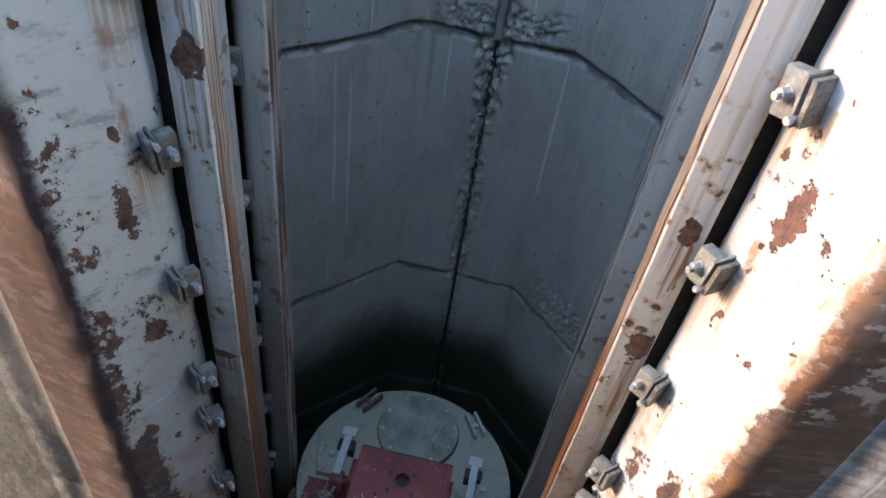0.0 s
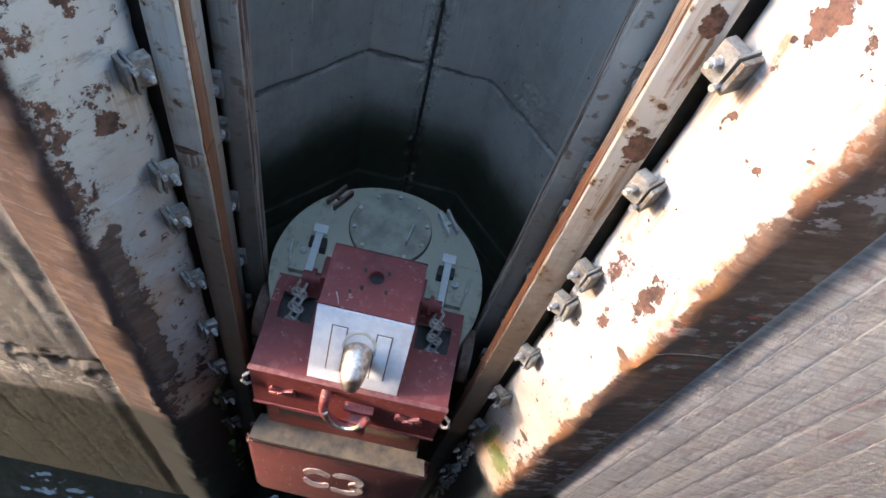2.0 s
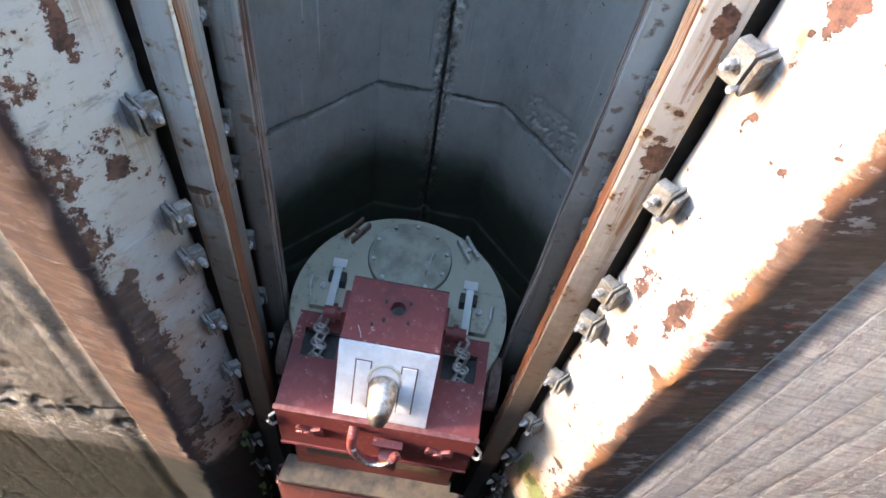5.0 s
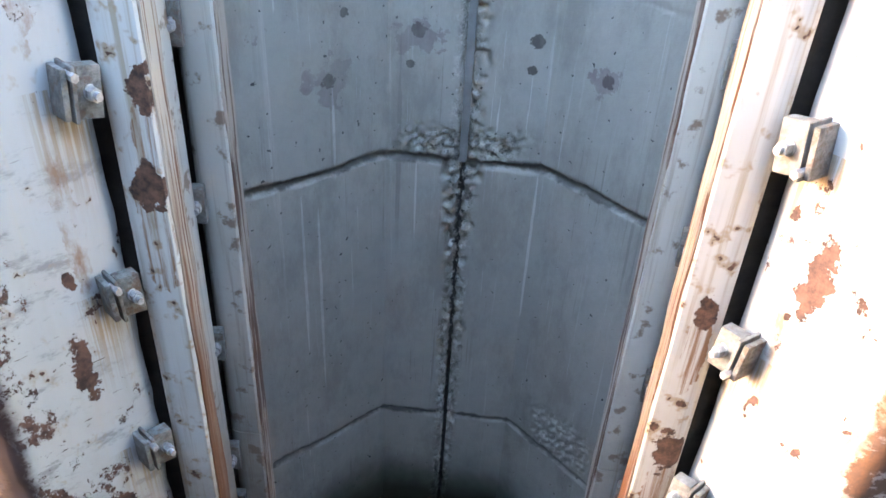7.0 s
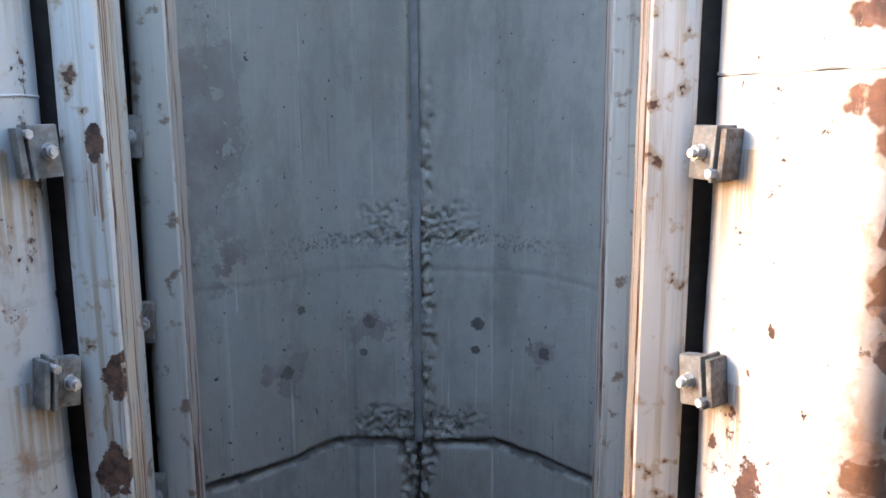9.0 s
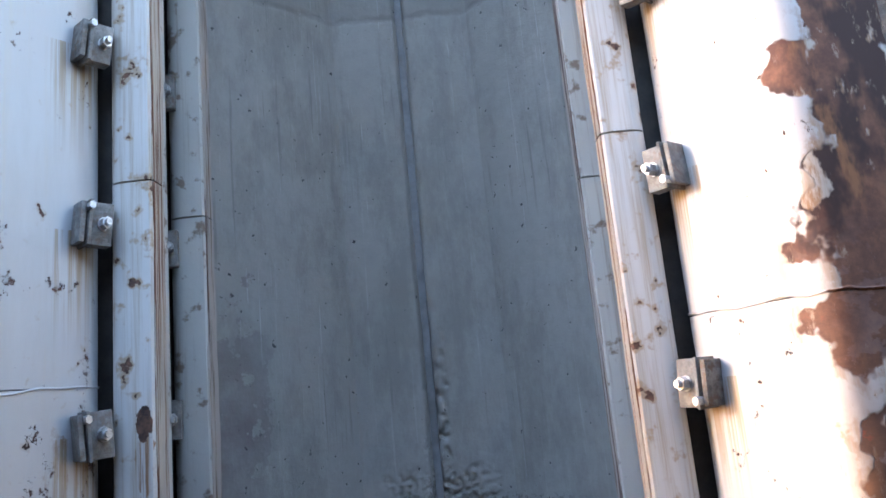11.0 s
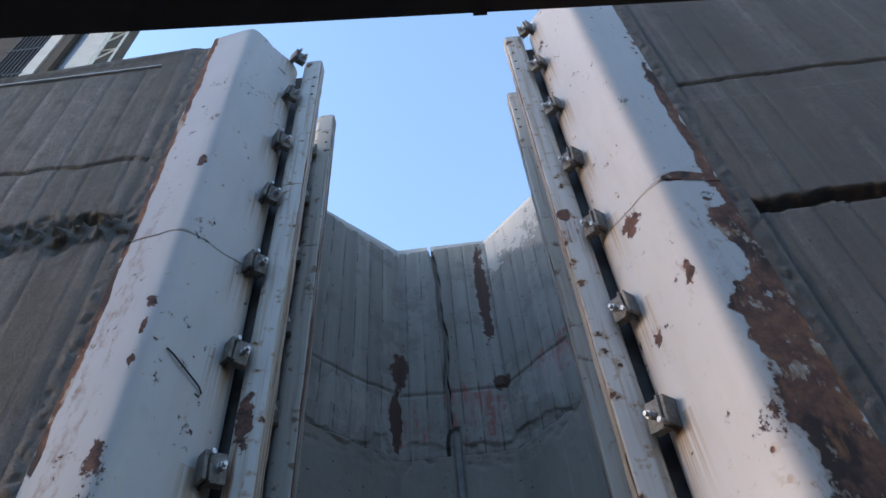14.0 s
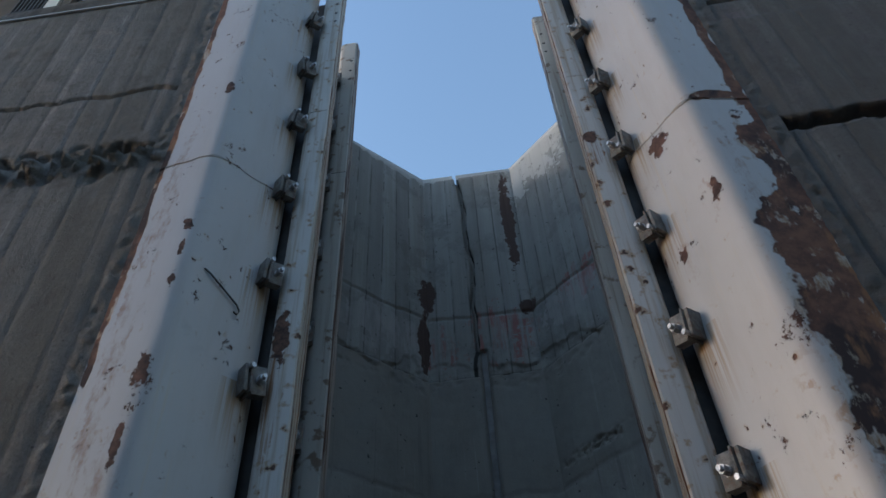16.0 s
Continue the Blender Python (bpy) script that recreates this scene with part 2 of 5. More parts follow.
def concrete_niche():
    n = Nodes("cast_concrete")
    z = n.axis(n.pos(), 2)
    base = n.mix(n.noise(1.3, 5, 0.6), (0.34, 0.325, 0.29), (0.46, 0.44, 0.40))
    base = n.mix(n.span(n.noise(11, 6, 0.7), 0.35, 0.75, 0.0, 0.55), base, (0.33, 0.315, 0.29))
    lime = n.noise(1.0, 6, 0.7, n.pos((24, 24, 0.5)))
    base = n.mix(n.span(lime, 0.57, 0.74, 0.0, 0.5), base, (0.62, 0.60, 0.56))
    thread = n.blots([((0.384, 1.62, 0.45), (0.007, 0.05, 0.42)), ((-0.20, 1.62, 0.70), (0.005, 0.05, 0.2)), ((-0.62, 1.36, 0.2), (0.006, 0.05, 0.6)), ((-0.55, 1.43, 1.1), (0.005, 0.05, 0.25)), ((-0.68, 1.3, 0.4), (0.005, 0.05, 0.5))], 0.25, 5)
    base = n.mix(n.math("MULTIPLY", thread, 0.6), base, (0.66, 0.65, 0.62))
    scratch = n.math("MULTIPLY", n.span(n.noise(1.0, 3, 0.5, n.pos((75, 75, 0.9))), 0.66, 0.70), n.span(n.noise(1.5, 3), 0.44, 0.58))
    base = n.mix(n.math("MULTIPLY", scratch, 0.6), base, (0.62, 0.61, 0.58))
    drip = n.math("MULTIPLY", n.span(n.noise(1.0, 4, 0.6, n.pos((38, 38, 0.7))), 0.58, 0.66), n.span(n.noise(1.1, 3), 0.50, 0.62))
    base = n.mix(n.math("MULTIPLY", drip, 0.5), base, (0.19, 0.18, 0.165))
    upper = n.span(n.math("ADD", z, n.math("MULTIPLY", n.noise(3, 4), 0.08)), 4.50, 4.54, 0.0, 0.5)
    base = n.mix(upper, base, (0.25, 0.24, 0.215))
    pits = n.span(n.noise(34, 2, 0.5), 0.71, 0.735)
    base = n.mix(pits, base, (0.07, 0.07, 0.07))
    holes = n.blots([((-0.21, 1.62, 1.52), (0.035,) * 3), ((0.31, 1.62, 1.51), (0.032,) * 3), ((0.60, 1.40, 1.43), (0.032,) * 3), ((-0.50, 1.46, 1.62), (0.022,) * 3),
                     ((-0.57, 1.41, 1.34), (0.035,) * 3), ((-0.24, 1.62, 1.37), (0.02,) * 3), ((0.30, 1.62, 1.38), (0.022,) * 3)], 0.55, 40)
    base = n.mix(n.math("MULTIPLY", holes, 0.85), base, (0.06, 0.055, 0.052))
    stain = n.blots([((-0.57, 1.41, 1.34), (0.12, 0.12, 0.12)), ((-0.80, 1.15, 2.35), (0.13, 0.35, 0.50)), ((-0.21, 1.62, 1.50), (0.09,) * 3), ((0.60, 1.40, 1.43), (0.07,) * 3)], 1.4, 8)
    base = n.mix(n.math("MULTIPLY", stain, n.span(n.noise(4, 5), 0.3, 0.7, 0.1, 0.7)), base, (0.17, 0.115, 0.125))
    jig = n.math("MULTIPLY", n.math("SUBTRACT", n.noise(6, 5, 0.65), 0.5), 0.10)
    zj = n.math("ADD", z, jig)
    dirt = 0.0
    for height, half, most in ((-0.745, 0.016, 0.8), (0.915, 0.020, 0.9), (1.79, 0.008, 0.12), (4.47, 0.012, 0.25)):
        gap = n.math("ABSOLUTE", n.math("SUBTRACT", zj, height))
        dirt = n.math("MAXIMUM", dirt, n.span(gap, half + 0.012, half * 0.4, 0.0, most))
    run = n.math("ABSOLUTE", n.math("SUBTRACT", n.math("ADD", n.axis(n.pos(), 0), n.math("MULTIPLY", jig, 0.6)), 0.02))
    deep = n.math("MULTIPLY", n.span(n.axis(n.pos(), 1), 1.55, 1.6), n.span(z, 0.93, 0.89))
    slit = n.math("MULTIPLY", n.span(n.math("ABSOLUTE", n.math("ADD", n.math("SUBTRACT", n.axis(n.pos(), 0), 0.02), n.math("MULTIPLY", n.math("SUBTRACT", n.noise(24, 4, 0.7), 0.5), n.span(z, -0.6, 0.3, 0.02, 0.10)))), 0.015, 0.007), deep)
    spall = n.math("MULTIPLY", n.span(run, 0.075, 0.03), n.span(n.noise(38, 4, 0.7), 0.5, 0.60, 0.0, 0.75))
    spall = n.math("MULTIPLY", spall, n.math("MULTIPLY", n.span(n.noise(2.5, 3), 0.40, 0.55), n.span(z, 2.4, 1.9)))
    dirt = n.math("MAXIMUM", dirt, n.math("MULTIPLY", spall, n.span(n.axis(n.pos(), 1), 1.55, 1.6)))
    band = n.math("MULTIPLY", n.math("MAXIMUM", n.span(n.math("ABSOLUTE", n.math("SUBTRACT", zj, 1.0)), 0.09, 0.03), n.span(n.math("ABSOLUTE", n.math("SUBTRACT", zj, 1.93)), 0.09, 0.03, 0.0, 0.6)), n.span(run, 0.32, 0.14))
    dirt = n.math("MAXIMUM", dirt, n.math("MULTIPLY", band, n.span(n.noise(42, 4, 0.7), 0.47, 0.58, 0.0, 0.8)))
    crumbs = n.math("MULTIPLY", n.span(n.math("ABSOLUTE", n.math("SUBTRACT", zj, 1.92)), 0.05, 0.02), n.span(run, 0.75, 0.45))
    dirt = n.math("MAXIMUM", dirt, n.math("MULTIPLY", crumbs, n.span(n.noise(48, 4, 0.7), 0.50, 0.58, 0.0, 0.6)))
    base = n.mix(dirt, base, (0.06, 0.058, 0.052))
    bright = n.math("MULTIPLY", n.math("MAXIMUM", band, n.math("MULTIPLY", n.span(run, 0.085, 0.04), n.span(z, 2.4, 2.0))), n.span(n.noise(31, 4, 0.7), 0.52, 0.60, 0.0, 0.8))
    base = n.mix(n.math("MULTIPLY", bright, n.span(n.axis(n.pos(), 1), 1.55, 1.6)), base, (0.58, 0.56, 0.51))
    base = n.mix(n.span(n.noise(2.0, 7, 0.75, n.pos((1.5, 1.5, 0.6))), 0.44, 0.64, 0.0, 0.6), base, (0.25, 0.235, 0.21))
    # concrete gets darker, more olive and smoother towards the bottom
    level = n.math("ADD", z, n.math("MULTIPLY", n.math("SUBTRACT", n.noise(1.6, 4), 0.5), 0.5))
    low_dark = n.span(level, -1.02, -1.5)
    base = n.mix(low_dark, base, n.mix(n.noise(5, 5), (0.030, 0.033, 0.022), (0.07, 0.074, 0.048)))
    base = n.mix(n.math("MULTIPLY", slit, 0.95), base, (0.012, 0.012, 0.011))
    tide = n.math("MULTIPLY", n.span(z, -1.975, -1.955), n.span(z, -1.915, -1.935))
    base = n.mix(n.math("MULTIPLY", tide, n.span(n.noise(6, 4), 0.35, 0.6, 0.3, 1.0)), base, (0.22, 0.22, 0.20))
    rough = n.span(low_dark, 0, 1, 0.72, 0.38)
    bump = n.math("SUBTRACT", n.math("ADD", n.noise(60, 4, 0.7), n.math("MULTIPLY", n.noise(9, 5), 0.6)), n.math("MULTIPLY", pits, 1.2))
    return n.done(base, rough, bump, 0.002)


def concrete_boarded(name, cast, low, algae, pale_below=0.0):
    """Board-marked concrete with stains; cast: a colour that the weather adds."""
    n = Nodes(name)
    z = n.axis(n.pos(), 2)
    base = n.mix(n.noise(1.1, 6, 0.65), (0.15, 0.147, 0.14), (0.28, 0.272, 0.26))
    strakes = n.noise(1.0, 7, 0.75, n.pos((13, 13, 0.8)))
    base = n.mix(n.span(strakes, 0.38, 0.66, 0.55, 0.0), base, (0.085, 0.082, 0.075))
    base = n.mix(n.span(strakes, 0.54, 0.70, 0.0, 0.6), base, (0.38, 0.375, 0.365))
    base = n.mix(n.span(n.noise(2.6, 6, 0.7, n.pos((1, 1, 2))), 0.5, 0.68, 0.0, low), base, cast)
    pits = n.span(n.noise(36, 3, 0.55), 0.675, 0.71)
    base = n.mix(pits, base, (0.06, 0.055, 0.05))
    paler = n.math("MULTIPLY", n.span(n.math("ADD", z, n.noise(1.5, 4)), 3.2, 1.6), pale_below)
    grit = n.noise(62, 5, 0.75)
    base = n.mix(n.span(grit, 0.50, 0.66, 0.0, 0.5), base, (0.07, 0.066, 0.062))
    base = n.mix(n.span(grit, 0.46, 0.30, 0.0, 0.25), base, (0.34, 0.33, 0.31))
    stones = n.math("MULTIPLY", n.noise(21, 6, 0.75), n.span(z, 2.2, 0.2))
    base = n.mix(n.span(stones, 0.54, 0.62, 0.0, 0.6), base, (0.42, 0.39, 0.37))
    base = n.mix(n.math("MULTIPLY", n.span(n.noise(13, 6, 0.75), 0.36, 0.30), n.span(z, 2.2, 0.2, 0.0, 0.25)), base, (0.05, 0.045, 0.04))
    base = n.mix(n.span(z, 2.4, 0.6, 0.0, 0.5), base, n.mix(n.span(n.noise(2.2, 6, 0.7), 0.36, 0.62), cast, (0.36, 0.33, 0.31)))
    place = n.math("DIVIDE", n.math("ADD", n.axis(n.pos(), 0), 14.0 if not pale_below else -1.40), 0.21 if not pale_below else 0.16)
    base = n.mix(n.span(n.cells(place), 0.0, 1.0, 0.0, 0.55), base, (0.105, 0.10, 0.082))
    dirt = n.noise(5, 7, 0.75)
    base = n.mix(n.span(dirt, 0.50, 0.68, 0.0, 0.7), base, (0.085, 0.075, 0.062))
    base = n.mix(n.span(n.noise(0.9, 5, 0.65, n.pos((1.3, 1.3, 0.7))), 0.45, 0.62, 0.0, 0.55), base, (0.10, 0.092, 0.078))
    # right wall: darker overall, then a paler skin on the lower part
    if pale_below:
        base = n.mix(n.span(n.noise(1.4, 5, 0.65, n.pos((2, 2, 0.5))), 0.3, 0.7, 0.35, 0.75), base, (0.075, 0.07, 0.068))
        skin = n.mix(n.span(n.noise(1.0, 7, 0.75, n.pos((5, 5, 34))), 0.36, 0.64), (0.30, 0.285, 0.29), (0.54, 0.52, 0.53))
        skin = n.mix(n.span(n.noise(3.0, 6, 0.7, n.pos((2, 2, 1))), 0.56, 0.66, 0.0, 0.6), skin, (0.22, 0.13, 0.14))
        slot = n.math("FRACT", n.math("DIVIDE", n.math("ADD", n.axis(n.pos(), 0), n.math("MULTIPLY", n.noise(1.5, 3), 0.02)), 0.16))
        arris = n.math("MULTIPLY", n.span(n.math("ABSOLUTE", n.math("SUBTRACT", slot, 0.85)), 0.05, 0.02), n.span(n.noise(1.3, 5, 0.7), 0.38, 0.44, 0.0, 1.0))
        dings = n.math("MULTIPLY", n.span(n.noise(1.0, 6, 0.75, n.pos((16, 16, 60))), 0.60, 0.66), n.span(n.noise(1.7, 3), 0.45, 0.58))
        skin = n.mix(n.math("MULTIPLY", dings, 0.8), skin, (0.10, 0.08, 0.085))
        skin = n.mix(arris, skin, (0.80, 0.77, 0.75))
        base = n.mix(paler, base, skin)
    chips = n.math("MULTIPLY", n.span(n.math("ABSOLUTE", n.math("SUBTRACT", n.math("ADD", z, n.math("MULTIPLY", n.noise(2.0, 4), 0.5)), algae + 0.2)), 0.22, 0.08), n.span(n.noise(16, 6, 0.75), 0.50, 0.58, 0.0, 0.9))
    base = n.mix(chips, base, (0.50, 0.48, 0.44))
    wet = n.span(n.math("ADD", z, n.math("MULTIPLY", n.noise(4, 5), 0.8)), algae + 0.1, algae - 0.15)
    base = n.mix(wet, base, n.mix(n.noise(9, 5), (0.012, 0.013, 0.009), (0.034, 0.035, 0.022)))
    rough = n.span(wet, 0, 1, 0.85, 0.8)
    bump = n.math("SUBTRACT", n.math("ADD", n.noise(62, 5, 0.75), n.math("MULTIPLY", n.noise(17, 5, 0.7), 0.7 - 0.5 * pale_below)), pits)
    return n.done(base, rough, bump, 0.007)


def niche_top():
    n = Nodes("board_marked_concrete")
    base = n.mix(n.noise(1.6, 6, 0.65), (0.33, 0.33, 0.315), (0.46, 0.455, 0.43))
    strakes = n.noise(1.0, 5, 0.65, n.pos((16, 16, 0.5)))
    base = n.mix(n.span(strakes, 0.40, 0.62, 0.5, 0.0), base, (0.27, 0.26, 0.235))
    skew = n.span(n.axis(n.pos(), 1), 1.605, 1.585, 1.0, 1.41)
    place = n.math("DIVIDE", n.math("ADD", n.math("MULTIPLY", n.axis(n.pos(), 0), skew), 3.0), 0.118)
    base = n.mix(n.span(n.cells(place), 0.0, 1.0, 0.0, 0.5), base, (0.22, 0.215, 0.195))
    slot = n.math("FRACT", n.math("ADD", place, n.math("MULTIPLY", n.noise(2.0, 3), 0.10)))
    line = n.math("MULTIPLY", n.span(n.math("ABSOLUTE", n.math("SUBTRACT", slot, 0.09)), 0.06, 0.02), n.span(n.noise(2.5, 5, 0.7), 0.42, 0.56, 0.0, 0.75))
    base = n.mix(line, base, (0.10, 0.095, 0.085))
    base = n.mix(n.span(n.noise(3.4, 7, 0.72), 0.50, 0.64, 0.0, 0.5), base, (0.19, 0.185, 0.165))
    base = n.mix(n.span(n.noise(40, 2, 0.5), 0.70, 0.73, 0.0, 0.8), base, (0.06, 0.055, 0.05))
    red = n.blots([((-0.25, 1.62, 5.50), (0.09, 0.3, 0.17)), ((0.15, 1.62, 5.60), (0.22, 0.3, 0.22)), ((0.0, 1.62, 5.78), (0.08, 0.3, 0.05)), ((0.70, 1.3, 5.75), (0.14, 0.3, 0.14))], 1.3, 9)
    base = n.mix(n.math("MULTIPLY", red, n.span(n.noise(1, 5, 0.7, n.pos((22, 22, 2))), 0.44, 0.60, 0.0, 0.75)), base, (0.38, 0.13, 0.12))
    chalk = n.blots([((-0.62, 1.37, 5.58), (0.3, 0.35, 0.20)), ((0.62, 1.37, 5.66), (0.3, 0.35, 0.13))], 1.0, 7)
    base = n.mix(n.math("MULTIPLY", chalk, n.span(n.noise(1, 5, 0.7, n.pos((14, 14, 3))), 0.40, 0.60, 0.1, 0.6)), base, (0.48, 0.45, 0.44))
    rust = n.blots([((-0.34, 1.62, 6.0), (0.055, 0.3, 0.16)), ((0.31, 1.62, 6.75), (0.05, 0.3, 0.55)), ((0.35, 1.62, 5.83), (0.06, 0.3, 0.07)), ((-0.37, 1.62, 5.6), (0.035, 0.3, 0.25))], 0.7, 12)
    base = n.mix(rust, base, (0.10, 0.062, 0.05))
    zc = n.axis(n.pos(), 2)
    path = n.math("MULTIPLY", n.math("SINE", n.math("MULTIPLY", zc, 2.3)), 0.022)
    path = n.math("ADD", path, n.math("MULTIPLY", n.math("SINE", n.math("ADD", n.math("MULTIPLY", zc, 9.1), 1.0)), 0.009))
    path = n.math("ADD", path, n.math("MULTIPLY", n.math("SINE", n.math("MULTIPLY", zc, 23.0)), 0.005))
    gap = n.math("ABSOLUTE", n.math("ADD", n.math("SUBTRACT", n.axis(n.pos(), 0), path), 0.03))
    crack = n.span(n.math("ADD", gap, n.math("MULTIPLY", n.math("SUBTRACT", n.noise(30, 4), 0.5), 0.016)), 0.017, 0.009)
    base = n.mix(crack, base, (0.03, 0.028, 0.025))
    white = n.blots([((0.62, 1.38, 7.25), (0.25, 0.3, 0.28)), ((0.42, 1.6, 7.2), (0.10, 0.2, 0.3)), ((-0.5, 1.48, 7.35), (0.4, 0.5, 0.06))], 1.3, 11)
    base = n.mix(n.math("MULTIPLY", white, 0.7), base, (0.6, 0.6, 0.58))
    bump = n.math("ADD", n.noise(50, 5, 0.75), n.math("MULTIPLY", n.noise(1, 4, 0.6, n.pos((70, 70, 3))), 0.8))
    return n.done(base, 0.85, bump, 0.0025)


def rail_paint(name, patches):
    n = Nodes(name)
    z = n.axis(n.pos(), 2)
    base = n.mix(n.noise(3, 4), (0.66, 0.65, 0.62), (0.50, 0.49, 0.46))
    runs = n.noise(1.0, 5, 0.65, n.pos((45, 45, 1.3)))
    base = n.mix(n.span(runs, 0.46, 0.70, 0.0, 0.8), base, (0.36, 0.28, 0.18))
    spots = n.noise(15, 3, 0.55)
    base = n.mix(n.span(spots, 0.56, 0.66, 0.0, 0.8), base, (0.36, 0.24, 0.13))
    dark = n.span(spots, 0.655, 0.68)
    drips = n.math("MULTIPLY", n.blots([((c[0], c[1], c[2] - 2.2 * r[2]), (r[0], r[1], 2.4 * r[2])) for c, r in patches], 0.6, 15), n.span(n.noise(1.0, 5, 0.7, n.pos((70, 70, 2))), 0.42, 0.6))
    base = n.mix(drips, base, (0.26, 0.13, 0.06))
    marks = n.blots(patches, 0.8, 15)
    gone = n.math("MAXIMUM", dark, marks)
    base = n.mix(gone, base, n.mix(n.span(n.noise(20, 6, 0.75), 0.35, 0.65), (0.035, 0.02, 0.017), (0.19, 0.095, 0.06)))
    low = n.span(n.math("ADD", z, n.math("MULTIPLY", n.noise(5, 6, 0.7), 1.6)), 1.7, 0.1, 0.0, 0.92)
    base = n.mix(low, base, n.mix(n.noise(16, 5), (0.13, 0.075, 0.045), (0.24, 0.18, 0.13)))
    wet = n.span(n.math("ADD", z, n.noise(4)), -1.7, -2.1)
    base = n.mix(wet, base, (0.03, 0.028, 0.022))
    return n.done(base, n.span(gone, 0, 1, 0.5, 0.8), n.math("SUBTRACT", n.math("MULTIPLY", n.noise(60, 3), 0.2), gone), 0.0014)


def rusted_steel(name, light):
    n = Nodes(name)
    base = n.mix(n.noise(1, 7, 0.75, n.pos((26, 26, 2.2))), (0.06, 0.03, 0.024), (0.21, 0.115, 0.08))
    base = n.mix(n.span(n.noise(1, 5, 0.65, n.pos((34, 34, 1.3))), 0.43, 0.53, 0.0, light), base, (0.50, 0.44, 0.38))
    z = n.axis(n.pos(), 2)
    base = n.mix(n.span(z, -1.9, -2.4), base, (0.03, 0.022, 0.016))
    return n.done(base, 0.7, n.noise(40, 5, 0.7), 0.001)


def running_face():
    n = Nodes("worn_rusty_running_face")
    z = n.axis(n.pos(), 2)
    cream = n.mix(n.noise(6, 5), (0.56, 0.51, 0.44), (0.40, 0.35, 0.28))
    cream = n.mix(n.span(n.noise(1, 5, 0.65, n.pos((70, 70, 0.8))), 0.50, 0.58), cream, (0.17, 0.075, 0.04))
    rust = n.mix(n.noise(1, 7, 0.75, n.pos((36, 36, 3))), (0.09, 0.034, 0.018), (0.25, 0.10, 0.042))
    rust = n.mix(n.span(n.noise(1, 5, 0.65, n.pos((60, 60, 1.3))), 0.62, 0.70, 0.0, 0.6), rust, (0.50, 0.42, 0.33))
    base = n.mix(n.span(n.math("ADD", z, n.math("MULTIPLY", n.noise(1, 4, 0.6, n.pos((20, 20, 1.5))), 3.0)), 3.5, 1.6), cream, rust)
    base = n.mix(n.span(z, -1.7, -2.4), base, (0.03, 0.022, 0.016))
    return n.done(base, 0.7, n.noise(40, 5, 0.7), 0.001)


# duller copy of the rail paint, with the rear rails' shade in its grey
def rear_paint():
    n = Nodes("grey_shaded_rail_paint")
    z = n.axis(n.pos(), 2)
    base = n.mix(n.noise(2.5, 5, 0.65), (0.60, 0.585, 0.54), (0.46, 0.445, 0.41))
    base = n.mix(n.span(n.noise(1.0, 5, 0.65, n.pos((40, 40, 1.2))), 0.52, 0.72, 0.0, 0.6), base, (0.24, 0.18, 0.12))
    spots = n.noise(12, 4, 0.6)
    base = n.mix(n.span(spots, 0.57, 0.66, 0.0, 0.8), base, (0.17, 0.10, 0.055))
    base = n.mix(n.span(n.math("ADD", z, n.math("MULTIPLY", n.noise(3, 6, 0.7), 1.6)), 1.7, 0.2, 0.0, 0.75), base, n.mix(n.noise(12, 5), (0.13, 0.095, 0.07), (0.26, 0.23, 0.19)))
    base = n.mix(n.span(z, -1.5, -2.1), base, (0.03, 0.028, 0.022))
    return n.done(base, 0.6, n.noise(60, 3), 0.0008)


def clamp_steel():
    n = Nodes("weathered_clamp_paint")
    base = n.mix(n.span(n.noise(24, 7, 0.78), 0.34, 0.66), (0.05, 0.047, 0.042), (0.22, 0.215, 0.20))
    base = n.mix(n.span(n.noise(31, 5, 0.7), 0.50, 0.62, 0.0, 0.85), base, (0.10, 0.055, 0.032))
    base = n.mix(n.math("MULTIPLY", n.chance(), 0.35), base, (0.30, 0.29, 0.275))
    z = n.axis(n.pos(), 2)
    base = n.mix(n.span(z, -1.9, -2.4), base, (0.04, 0.04, 0.03))
    return n.done(base, 0.65, n.math("ADD", n.noise(26, 6, 0.75), n.math("MULTIPLY", n.noise(90, 3), 0.4)), 0.0035)


def plain(name, a, b, rough, scale=18.0, metal=0.0, depth=0.0008, spec=0.5):
    n = Nodes(name)
    colour = n.mix(n.span(n.noise(scale, 5, 0.65), 0.3, 0.7), a, b)
    return n.done(colour, rough, n.noise(scale * 4, 4), depth, metal, spec)


def red_paint():
    n = Nodes("dull_red_paint")
    base = n.mix(n.noise(4, 5), (0.15, 0.026, 0.024), (0.20, 0.040, 0.036))
    base = n.mix(n.span(n.noise(6, 6, 0.7), 0.56, 0.74, 0.0, 0.4), base, (0.33, 0.14, 0.12))
    base = n.mix(n.span(n.noise(13, 7, 0.75), 0.52, 0.66, 0.0, 0.5), base, (0.27, 0.10, 0.09))
    base = n.mix(n.span(n.noise(2.6, 5, 0.65), 0.54, 0.66, 0.0, 0.6), base, (0.085, 0.022, 0.022))
    chips = n.math("MULTIPLY", n.span(n.noise(30, 5, 0.7), 0.60, 0.64), n.span(n.noise(4, 3), 0.48, 0.58))
    base = n.mix(chips, base, (0.42, 0.30, 0.27))
    specks = n.span(n.noise(45, 3), 0.70, 0.74)
    base = n.mix(specks, base, (0.07, 0.035, 0.03))
    return n.done(base, 0.55, n.noise(50, 4), 0.0012)


